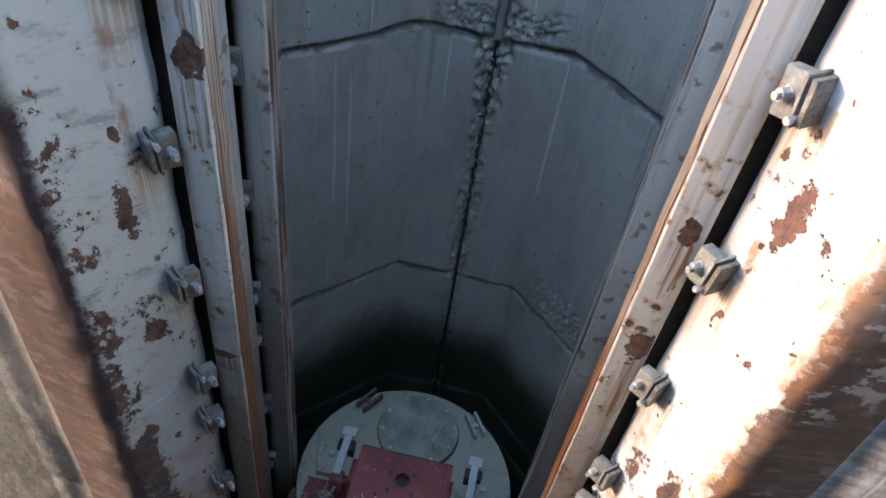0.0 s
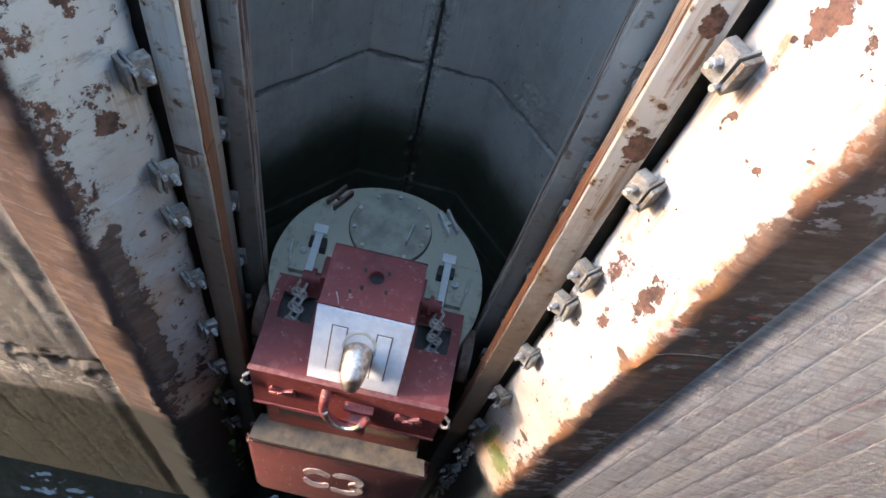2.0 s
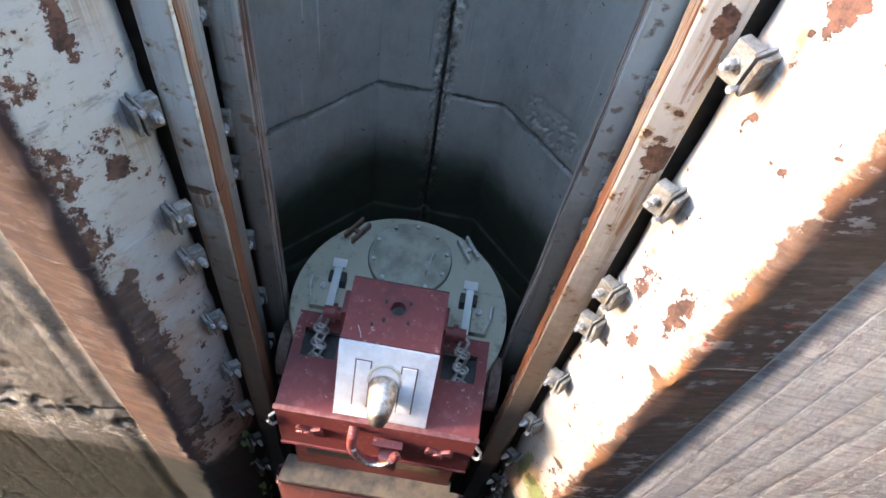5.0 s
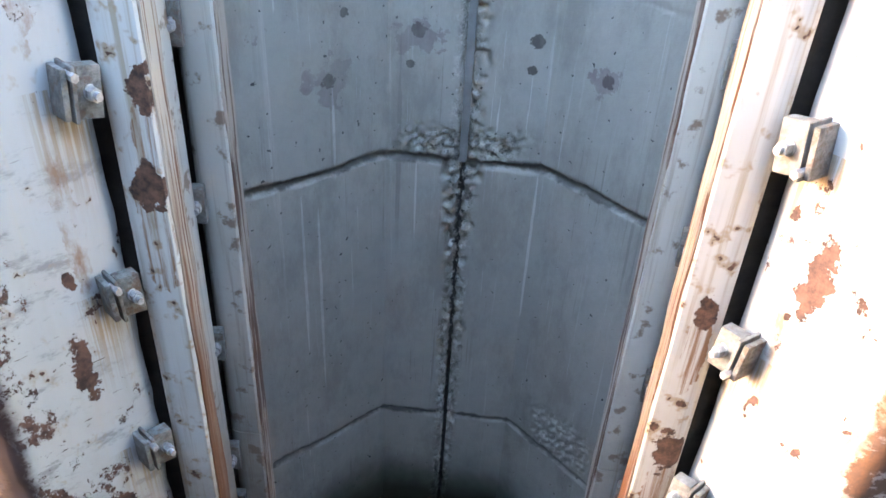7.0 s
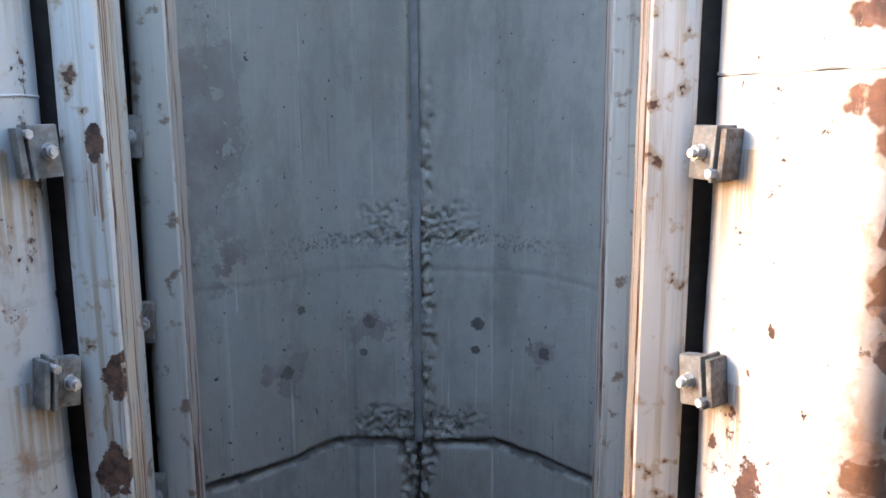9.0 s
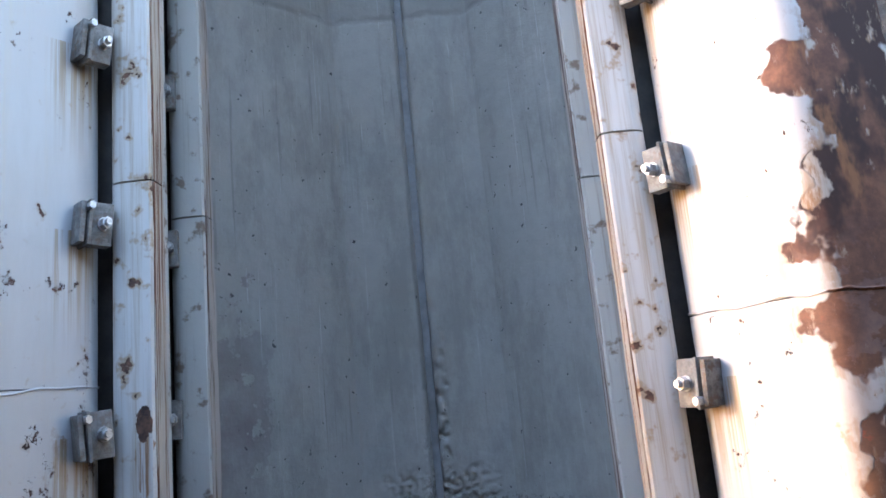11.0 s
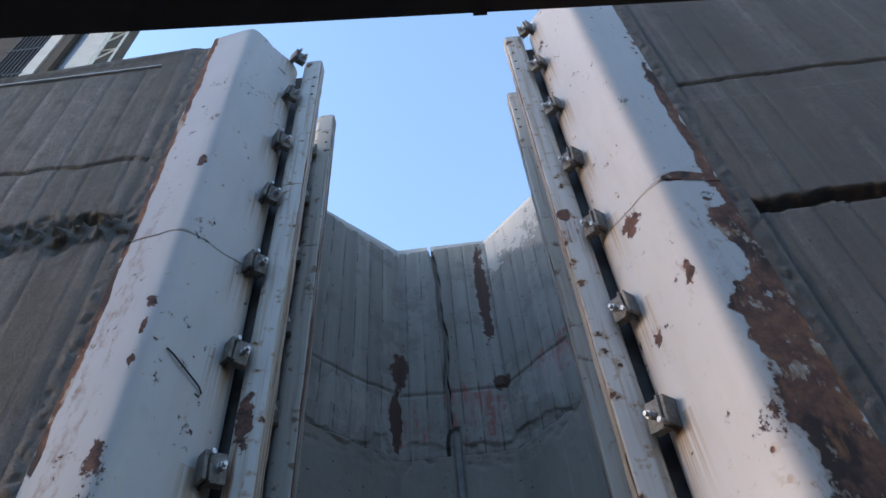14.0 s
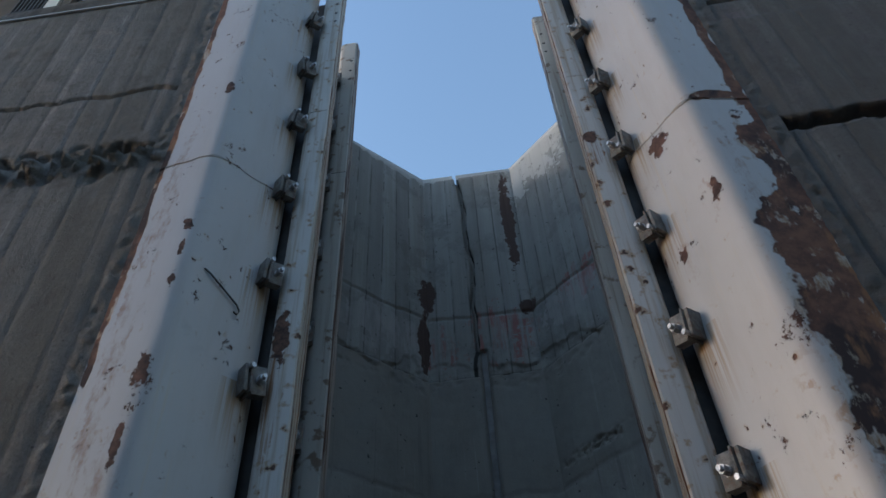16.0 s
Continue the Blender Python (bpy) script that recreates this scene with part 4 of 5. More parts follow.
def skew_depth(s):
    def depth(u, z):
        c = CORNER_L if s < 0 else CORNER_R
        k = u * 0.7071
        x = (-SIDE + k) if s < 0 else (c + k)
        y = (BACK - (SIDE - abs(c)) + k) if s < 0 else (BACK - k)
        return niche_depth(x, y, z, False)
    return depth


CELL = 0.010
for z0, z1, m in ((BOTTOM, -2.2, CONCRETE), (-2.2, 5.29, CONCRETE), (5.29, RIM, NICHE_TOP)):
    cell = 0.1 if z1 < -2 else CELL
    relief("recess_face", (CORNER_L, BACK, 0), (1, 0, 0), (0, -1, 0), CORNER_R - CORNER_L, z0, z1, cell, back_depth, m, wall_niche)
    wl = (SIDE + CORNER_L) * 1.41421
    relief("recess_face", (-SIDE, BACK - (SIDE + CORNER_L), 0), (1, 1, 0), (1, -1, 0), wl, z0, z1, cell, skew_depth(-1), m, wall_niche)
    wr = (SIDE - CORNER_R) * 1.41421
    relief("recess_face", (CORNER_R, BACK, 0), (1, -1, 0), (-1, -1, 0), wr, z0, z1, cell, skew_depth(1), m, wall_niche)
    yl, yr = BACK - (SIDE + CORNER_L), BACK - (SIDE - CORNER_R)
    relief("recess_face", (-SIDE, 0.64, 0), (0, 1, 0), (1, 0, 0), yl - 0.64, z0, z1, 0.05, lambda u, z: 0.0, m, wall_niche)
    relief("recess_face", (SIDE, yr, 0), (0, -1, 0), (-1, 0, 0), yr - 0.64, z0, z1, 0.05, lambda u, z: 0.0, m, wall_niche)
bm = bmesh.new()
box(bm, 0.002, 0.038, BACK + 0.018, BACK + 0.05, 0.90, 5.52, 0.004)
for v in bm.verts:
    v.co.x += 0.003 * wob(0, 3, v.co.z, 1.3)
part("joint_filler", bm, FILLER, wall_niche, "grey compressed joint filler")
# rim kerb
bm = bmesh.new()
for rim in ([(-1.14, 1.06), (-SIDE, BACK - (SIDE + CORNER_L)), (CORNER_L, BACK), (-0.10, BACK), (-0.09, 1.9), (-1.14, 1.9)],
            [(-0.068, BACK), (CORNER_R, BACK), (SIDE, BACK - (SIDE - CORNER_R)), (1.14, 1.06), (1.14, 1.9), (-0.068, 1.9)]):
    extrude(bm, rim, RIM - 0.01, RIM + 0.05)
part("kerb", bm, PALE, wall_niche, "pale kerb along the rim", soft=False)
# pockets behind the rails, coloured dark for the shade in them
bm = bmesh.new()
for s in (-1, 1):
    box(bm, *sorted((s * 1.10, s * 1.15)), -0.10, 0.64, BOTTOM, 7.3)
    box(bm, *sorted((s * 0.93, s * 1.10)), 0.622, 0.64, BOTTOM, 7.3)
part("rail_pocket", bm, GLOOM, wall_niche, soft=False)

# ---------------------------------------------------------------- water and far side
bm = bmesh.new()
bmesh.ops.create_grid(bm, x_segments=150, y_segments=110, size=1.0)
for v in bm.verts:
    v.co = Vector((v.co.x * 5, v.co.y * 3.2 - 1.2, 0))
    v.co.z = WATER_Z + 0.013 * wob(v.co.x, v.co.y * 1.4, 0, 1.3)
water = setting(part("water", bm, WATER), "dark rippled lock water reflecting the sky", "water")
bm = bmesh.new()
box(bm, -40, 40, -26, 4, WATER_Z - 0.5, WATER_Z - 0.06)
part("water_body", bm, WATER, water, soft=False)
# unseen wall opposite; its height is set to hold back low skylight
bm = bmesh.new()
box(bm, -40, 40, -18, -15, BOTTOM, 13.0)
setting(part("wall_opposite", bm, WALL_L, soft=False), "unseen plain grey wall opposite, added to hold back skylight", "wall")

# ---------------------------------------------------------------- steel corner armour
def arc(c, r, a0, a1, count):
    return [(c[0] + r * math.cos(radians(a0 + (a1 - a0) * k / count)), c[1] + r * math.sin(radians(a0 + (a1 - a0) * k / count))) for k in range(count + 1)]


def armour_profile(s):
    """Outer skin from the wall to the gap, then back along the inside, 2.2 cm thick."""
    skin = [(1.412, -0.222), (1.33, -0.236), (1.25, -0.249), (1.20, -0.257), (1.165, -0.262), (1.14, -0.264), (1.118, -0.260), (1.10, -0.248), (1.08, -0.225),
            (1.04, -0.172), (1.00, -0.118), (0.96, -0.064), (0.922, -0.018), (0.902, 0.008), (0.889, 0.035), (0.881, 0.065), (0.878, 0.10)]
    inner = []
    for k, p in enumerate(skin):
        a, b = Vector(skin[max(k - 1, 0)]), Vector(skin[min(k + 1, len(skin) - 1)])
        t = (b - a).normalized()
        inner.append((p[0] + t.y * 0.022, p[1] - t.x * 0.022))
    return [(s * x, y) for x, y in skin + inner[::-1]]


def dent(s, top):
    def bend(x, y, z):
        low = max(0.0, min(1.0, (2.6 - z) / 2.6))
        k = 0.0015 + (0.017 if s < 0 else 0.011) * low
        d = k * wob(x, y, z, 2.6) + 0.55 * k * wob(x, y, z, 7)
        d *= 0.35 + 0.65 * max(0.0, min(1.0, (abs(x) - 0.90) / 0.08))
        d *= max(0.04, min(1.0, (1.20 - abs(x)) / 0.06))
        if z > top - 0.001:
            z -= 0.32 * max(0.0, min(1.0, (1.05 - abs(x)) / 0.16)) ** 1.6
        return (x + s * d * 0.6, y - d, z)
    return bend


def armour(s, seams, top, material, label):
    t = thing("corner_armour", label, "wall armour", "armour of the recess edges")
    prof = armour_profile(s)
    levels = [BOTTOM, *seams, top]
    for a, b in zip(levels, levels[1:]):
        bm = bmesh.new()
        extrude(bm, prof if s > 0 else prof[::-1], a + 0.002, b - 0.002, 0.035, dent(s, top - 0.002))
        part("steel_plate", bm, material, t)
    for z in seams:
        bm = bmesh.new()
        skin = prof[:17]
        bend = dent(s, 99)
        tube(bm, [bend(x, y, z + 0.012 * wob(x * 4, y, z, 3)) for x, y in skin], 0.0045, 6)
        part("weld_bead", bm, material, t)
    return t


armour(-1, (-0.05, 2.54, 5.39), 7.78, LEFT_PAINT, "white-painted steel corner armour, chipped and rusty below")
armour(1, (0.02, 2.58, 5.32), 7.95, RIGHT_PAINT, "sunlit white steel corner armour with brown rust patches")

# ---------------------------------------------------------------- guide rails
def rail_profile(s, y0):
    pts = [(0.690, 0.008), (0.695, 0.0), (0.770, 0.0), (0.795, 0.004), (0.812, 0.014), (0.822, 0.030), (0.825, 0.050), (0.822, 0.075), (0.810, 0.095), (0.790, 0.10), (0.70, 0.10), (0.690, 0.092)]
    return [(s * x, y0 + y) for x, y in pts]


RAIL_TOP = 7.80


def guide_rail(s, y0, material, label):
    t = thing("guide_rail", label, "guide rail", "guide rails of the recess")
    cuts = (BOTTOM, -2.9, 0.14, 3.15, 6.15, RAIL_TOP)
    for a, b in zip(cuts, cuts[1:]):
        bm = bmesh.new()
        extrude(bm, rail_profile(s, y0) if s > 0 else rail_profile(s, y0)[::-1], a + 0.003, b - 0.003)
        part("rail_bar", bm, material, t)
        bm = bmesh.new()
        ends = sorted((s * 0.6845, s * 0.692))
        strip = [(ends[0], y0 + 0.012), (ends[1], y0 + 0.012), (ends[1], y0 + 0.088), (ends[0], y0 + 0.088)]
        extrude(bm, strip, a + 0.003, b - 0.003, 0.05, lambda x, y, z: (x + 0.0015 * wob(x, y, z, 6), y + 0.005 * wob(1, y * 30, z, 4), z))
        part("running_face", bm, RUNNING if y0 < 0.3 else REAR_FACE, t, "worn rusty running face")
    # near-black colour stands for the shade in the gap beside the rail
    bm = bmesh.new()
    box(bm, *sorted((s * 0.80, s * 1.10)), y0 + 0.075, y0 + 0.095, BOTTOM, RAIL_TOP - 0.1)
    part("web_plate", bm, DARK_STEEL, t, "web plate coloured dark for the shade in the gap", soft=False)
    if y0 < 0.3:
        bm = bmesh.new()
        box(bm, *sorted((s * 0.792, s * 0.806)), y0 + 0.105, y0 + 0.385, BOTTOM, RAIL_TOP - 0.05, 0.002)
        part("side_liner", bm, REAR_PAINT, t, "pale liner plate between the rails")
    # holes are dark discs, their shade put in as colour
    for dz in (0.28, 0.42, 0.54):
        bm = bmesh.new()
        rod(bm, (s * 0.72, y0 - 0.0015, RAIL_TOP - dz), (s * 0.72, y0 + 0.02, RAIL_TOP - dz), 0.011)
        part("bolt_hole", bm, DARK_STEEL, t)
    return t


FRONT, REAR = 0.05, 0.51
guide_rail(-1, FRONT, RAIL_L, "pale painted steel guide rail with flaked patches")
guide_rail(1, FRONT, RAIL_R, "pale painted steel guide rail spotted with rust")
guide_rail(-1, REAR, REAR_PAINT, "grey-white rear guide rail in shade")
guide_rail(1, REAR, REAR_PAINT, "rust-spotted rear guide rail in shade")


# ---------------------------------------------------------------- rail clamps
def clamp():
    """A clamp at the origin for the right side: its bolt faces -y, the armour lies towards +x."""
    t = thing("rail_clamp", "grey weathered steel rail clamp with bright bolt", "clamp", "clamps holding the guide rails")
    bm = bmesh.new()
    box(bm, -0.036, 0.046, -0.016, 0.034, -0.074, 0.074, 0.006)
    for v in bm.verts:
        v.co.y += 0.010 * (v.co.x > 0.03) + 0.004 * wob(v.co.x, v.co.y, v.co.z, 20)
    part("clamp_plate", bm, CLAMP, t)
    for a, b, h, y in ((0.050, 0.064, 0.078, -0.022), (0.072, 0.094, 0.070, -0.012)):
        bm = bmesh.new()
        box(bm, a, b, y, 0.075, -h, h, 0.004)
        part("ridge", bm, CLAMP, t)
    bm = bmesh.new()
    rod(bm, (0.062, 0.01, -0.052), (0.062, -0.040, -0.052), 0.014, sides=6)
    part("lower_bolt", bm, ZINC, t)
    bm = bmesh.new()
    rod(bm, (0, 0.02, 0), (0, -0.012, 0), 0.024, sides=20)
    part("washer", bm, ZINC, t)
    bm = bmesh.new()
    rod(bm, (0, -0.010, 0), (0, -0.040, 0), 0.0215, sides=6)
    rod(bm, (0, -0.040, 0), (0, -0.058, 0), 0.0125, sides=10)
    part("bolt", bm, ZINC, t, "bright zinc bolt and nut")
    return t


levels = [0.6 * k for k in range(0, 14)] + [-0.3 - 0.6 * k for k in range(0, 6)]
first = clamp()
TURN = 50
first.matrix_basis = pose(0.822, 0.016, levels[0], 0, 0, -TURN) @ Matrix.Diagonal((0.72, 0.9, 0.90, 1))
rng = random.Random(5)
for z in levels:
    if z != levels[0]:
        copy_thing(first, pose(0.822, 0.016, z + rng.uniform(-0.012, 0.012), 0, rng.uniform(-6, 6), rng.uniform(-5, 5) - TURN))
    copy_thing(first, pose(-0.822, 0.016, z + rng.uniform(-0.012, 0.012), 0, 180 + rng.uniform(-6, 6), rng.uniform(-5, 5) + TURN))
    if z < 7.5:
        for s in (-1, 1):
            copy_thing(first, pose(s * 0.80, REAR - 0.035, z + 0.03, 0, 90 - 90 * s, -12 * s))

# ---------------------------------------------------------------- floating bollard
boll = thing("floating_bollard", "red floating bollard on a cream drum between rusty rails", "bollard")
DECK, TOPZ = -1.55, -1.45
CX, CY, CR = 0.0, 0.605, 0.655
bm = bmesh.new()
prof = [(0.0, DECK), (CR - 0.012, DECK), (CR - 0.003, DECK - 0.004), (CR, DECK - 0.014), (CR, -3.9), (0.0, -3.9)]
rings = [[bm.verts.new((CX + r * math.cos(2 * math.pi * k / 64), CY + r * math.sin(2 * math.pi * k / 64), z)) for k in range(64)] for r, z in prof[1:-1]]
for a, b in zip(rings, rings[1:]):
    for k in range(64):
        bm.faces.new((a[k], a[(k + 1) % 64], b[(k + 1) % 64], b[k]))
bm.faces.new(rings[0])
bm.faces.new(rings[-1][::-1])
drum = part("float_drum", bm, DRUM, boll, "cream-painted steel float drum, stained on top")
HX, HY, HR = 0.005, 0.95, 0.26
bm = bmesh.new()
rod(bm, (HX, HY, DECK - 0.01), (HX, HY, DECK + 0.03), HR, HR - 0.004, 48)
# dark ring added under the cover so that its edge reads
edge_ring = bmesh.new()
rod(edge_ring, (HX, HY, DECK - 0.01), (HX, HY, DECK + 0.010), HR + 0.004, HR + 0.004, 48)
part("hatch_edge_ring", edge_ring, DARK_STEEL, boll, "dark ring added to mark the hatch edge")
hatch = part("hatch_cover", bm, HATCH, boll, "round bolted hatch cover, dark-stained")
for k in range(10):
    a = 2 * math.pi * (k + 0.4) / 10
    bm = bmesh.new()
    rod(bm, (HX + (HR - 0.03) * math.cos(a), HY + (HR - 0.03) * math.sin(a), DECK + 0.02), (HX + (HR - 0.03) * math.cos(a), HY + (HR - 0.03) * math.sin(a), DECK + 0.048), 0.013, sides=6)
    part("hatch_bolt", bm, GREY_STEEL, hatch)
bm = bmesh.new()
tube(bm, [(0.118, 0.84, DECK + 0.02), (0.12, 0.85, DECK + 0.075), (0.143, 0.98, DECK + 0.075), (0.145, 0.99, DECK + 0.02)], 0.007, 8)
part("hatch_handle", bm, GREY_STEEL, hatch)
for s, y in ((-1, 1.08), (1, 1.08)):
    turn = Matrix.Translation((s * 0.355, y, DECK)) @ Matrix.Rotation(radians(32 * s), 4, "Z")
    bm = bmesh.new()
    for off in (-0.03, 0.03):
        box(bm, off - 0.009, off + 0.009, -0.085, 0.085, 0.0, 0.055, 0.003, turn)
    box(bm, -0.03, 0.03, -0.012, 0.012, 0.0, 0.03, 0, turn)
    part("deck_lug", bm, RUST if s < 0 else GREY_STEEL, drum, "rusty twin lifting lug" if s < 0 else "grey twin lifting lug")

# carriage body with two openings on top
HOLE = (0.300, 0.498, 0.155, 0.325)
X0, X1, Y0, Y1, Z0, Z1 = -0.555, 0.555, -0.17, 0.43, -2.02, TOPZ
t_ = 0.014
body = thing("carriage_body", "dull red welded steel carriage body", "", at=(0, 0, 0))
body.parent = boll
bm = bmesh.new()
xs = [X0, -HOLE[1], -HOLE[0], HOLE[0], HOLE[1], X1]
ys = [Y0, HOLE[2], HOLE[3], Y1]
grid = {(i, j, k): bm.verts.new((x, y, Z1 - t_ * k)) for i, x in enumerate(xs) for j, y in enumerate(ys) for k in (0, 1)}
solid = {(i, j) for i in range(5) for j in range(3)} - {(1, 1), (3, 1)}
for i, j in solid:
    for k in (0, 1):
        bm.faces.new([grid[i + di, j + dj, k] for di, dj in ((0, 0), (1, 0), (1, 1), (0, 1))])
    for di, dj, e in ((-1, 0, ((0, 0), (0, 1))), (1, 0, ((1, 0), (1, 1))), (0, -1, ((0, 0), (1, 0))), (0, 1, ((0, 1), (1, 1)))):
        if (i + di, j + dj) not in solid:
            (p, q), (r, w) = e
            bm.faces.new((grid[i + p, j + q, 0], grid[i + r, j + w, 0], grid[i + r, j + w, 1], grid[i + p, j + q, 1]))
part("top_plate", bm, RED, body, "scuffed red top plate with two openings", soft=False)
for name, lo, hi in (("front_panel", (X0, Y0, Z0), (X1, Y0 + t_, Z1 - t_)), ("back_panel", (X0, Y1 - t_, Z0), (X1, Y1, Z1 - t_)),
                     ("side_panel", (X0, Y0 + t_, Z0), (X0 + t_, Y1 - t_, Z1 - t_)), ("side_panel", (X1 - t_, Y0 + t_, Z0), (X1, Y1 - t_, Z1 - t_)),
                     ("bottom_panel", (X0 + t_, Y0 + t_, Z0), (X1 - t_, Y1 - t_, Z0 + t_))):
    bm = bmesh.new()
    box(bm, lo[0], hi[0], lo[1], hi[1], lo[2], hi[2])
    part(name, bm, RED, body, soft=False)
bm = bmesh.new()
box(bm, X0 - 0.008, X1 + 0.008, Y0 - 0.010, Y0 + 0.02, Z1 - 0.01, Z1 + 0.006, 0.003)
part("top_edge", bm, EDGE_RED, body, "rubbed pale red edge")
bm = bmesh.new()
box(bm, X0 - 0.004, X1 + 0.004, Y0 - 0.012, Y0, Z0, Z0 + 0.03, 0.003)
part("bottom_flange", bm, RED, body)
for s in (-1, 1):
    bm = bmesh.new()
    for a in (32, -32):
        box(bm, -0.085, 0.085, -0.012, 0.012, -0.022, 0.022, 0.008, Matrix.Translation((s * 0.37, Y0 - 0.010, -1.72)) @ Matrix.Rotation(radians(a), 4, "Y"))
    rod(bm, (s * 0.37, Y0, -1.72), (s * 0.37, Y0 - 0.034, -1.72), 0.03)
    part("crossed_boss", bm, RED, body, "crossed raised red boss")
    bm = bmesh.new()
    tube(bm, [(s * 0.55, Y0 + 0.02, -1.56), (s * 0.59, Y0 - 0.01, -1.58), (s * 0.60, Y0 - 0.02, -1.64), (s * 0.585, Y0 - 0.01, -1.71), (s * 0.55, Y0 + 0.02, -1.73)], 0.010, 8)
    part("side_handle", bm, CHAIN, body, "bent steel handle")

# head with a sloping white plate
H0, H1, HF, HB, HT = -0.238, 0.262, 0.065, 0.43, -0.93
bm = bmesh.new()
ring = [(HB, TOPZ), (HB, HT - 0.02), (HB - 0.02, HT), (HF, HT - 0.012), (Y0 + 0.04, TOPZ)]
a = [bm.verts.new((H0, y, z)) for y, z in ring]
b = [bm.verts.new((H1, y, z)) for y, z in ring]
for k in (0, 1, 3, 4):
    j = (k + 1) % 5
    bm.faces.new((a[k], a[j], b[j], b[k]))
bm.faces.new(a[::-1])
bm.faces.new(b)
bore = [bm.verts.new((0.018 + 0.040 * math.cos(2 * math.pi * k / 24), 0.272 + 0.040 * math.sin(2 * math.pi * k / 24), HT - 0.006)) for k in range(24)]
deep = [bm.verts.new((v.co.x, v.co.y, HT - 0.07)) for v in bore]
lips = [bm.edges.new((bore[k], bore[(k + 1) % 24])) for k in range(24)]
outer = [bm.edges.get(e) for e in ((a[2], a[3]), (a[3], b[3]), (b[3], b[2]))] + [bm.edges.get((a[2], b[2]))]
bmesh.ops.triangle_fill(bm, use_beauty=True, use_dissolve=False, edges=lips + outer, normal=(0, 0, 1))
for k in range(24):
    bm.faces.new((bore[k], bore[(k + 1) % 24], deep[(k + 1) % 24], deep[k]))
bm.faces.new(deep)
head = part("bollard_head", bm, RED, boll, "red box-shaped bollard head with round hole")
# dark disc gives the bore its shade
bm = bmesh.new()
rod(bm, (0.018, 0.272, HT - 0.068), (0.018, 0.272, HT - 0.058), 0.0385, sides=24)
part("bore_shade_disc", bm, DARK_STEEL, head)
# small holes drawn as dark discs for their shade
for x, y, r in ((-0.05, 0.30, 0.010), (0.075, 0.31, 0.010), (-0.045, 0.195, 0.011), (0.08, 0.20, 0.010), (-0.10, 0.16, 0.008)):
    bm = bmesh.new()
    rod(bm, (x, y, HT - 0.02), (x, y, HT + 0.002), r, sides=24)
    part("head_hole", bm, DARK_STEEL, head)
slope = math.atan2(HF - (Y0 + 0.04), (HT - 0.012) - TOPZ)
tilt = Matrix.Translation(((H0 + H1) / 2, Y0 + 0.034, TOPZ + 0.005)) @ Matrix.Rotation(-slope, 4, "X")
LEN = math.hypot(HF - Y0 - 0.04, HT - TOPZ)
bm = bmesh.new()
box(bm, -0.252, 0.252, -0.016, 0.0, 0.0, LEN - 0.012, 0.004, tilt)
plate = part("front_plate", bm, WHITE, head, "chalky white sloping front plate")
for s in (-1, 1):
    bm = bmesh.new()
    box(bm, s * 0.118 - 0.036, s * 0.118 + 0.036, -0.026, -0.014, 0.10, 0.43, 0.003, tilt)
    part("rubbing_strip", bm, WHITE, head)
    # thin plate that draws a dark outline round the strip
    bm = bmesh.new()
    box(bm, s * 0.118 - 0.0435, s * 0.118 + 0.0435, -0.0175, -0.014, 0.093, 0.437, 0, tilt)
    part("strip_outline", bm, RUST, head, "thin dark outline plate round the strip")
bm = bmesh.new()
tube(bm, [tilt @ Vector((0.085 * math.cos(radians(a)), -0.018, 0.31 + 0.115 * math.sin(radians(a)))) for a in range(-10, 191, 20)], 0.011, 8)
part("horn_collar", bm, GREY_STEEL, head, "worn steel collar")
mid = (H0 + H1) / 2
bm = bmesh.new()
spine = [(mid, 0.04, -1.22), (mid, -0.02, -1.19), (mid, -0.08, -1.18), (mid, -0.14, -1.185), (mid, -0.19, -1.20), (mid, -0.23, -1.225), (mid, -0.25, -1.24), (mid, -0.258, -1.247)]
tube(bm, spine, [0.074, 0.076, 0.075, 0.071, 0.064, 0.05, 0.03, 0.008], 20)
part("mooring_horn", bm, STEEL, head, "polished rope-worn steel mooring horn")
bm = bmesh.new()
tube(bm, [(H0 + 0.10, HF + 0.01, HT), (H0 + 0.095, HF + 0.02, HT + 0.03), (H0 + 0.08, HF + 0.04, HT + 0.07)], 0.003, 6)
part("loose_wire", bm, GREY_STEEL, head)

# hook below the head
bm = bmesh.new()
hook = [(mid - 0.11 + 0.13 * (1 - math.cos(radians(a))) - 0.02, Y0 - 0.07 - 0.02 * math.sin(radians(a)), -1.62 - 0.20 * math.sin(radians(a))) for a in range(0, 171, 10)]
tube(bm, [(hook[0][0], Y0 + 0.0, -1.54), (hook[0][0], Y0 - 0.05, -1.56)] + hook, [0.028] * (len(hook) + 1) + [0.012], 12)
hk = part("mooring_hook", bm, RED, boll, "red hook worn bright inside its bend")
bm = bmesh.new()
tube(bm, [(x + 0.012 * math.cos(radians(20 + k * 10)), y - 0.020, z + 0.012) for k, (x, y, z) in enumerate(hook[1:16])], 0.017, 8)
part("worn_bend", bm, STEEL, hk, "bright worn bend")
bm = bmesh.new()
box(bm, mid + 0.02, mid + 0.13, Y0 - 0.10, Y0, -1.93, -1.72, 0.02)
box(bm, mid - 0.02, mid + 0.15, Y0 - 0.05, Y0, -1.68, -1.65, 0.006)
part("hook_block", bm, RED, hk)

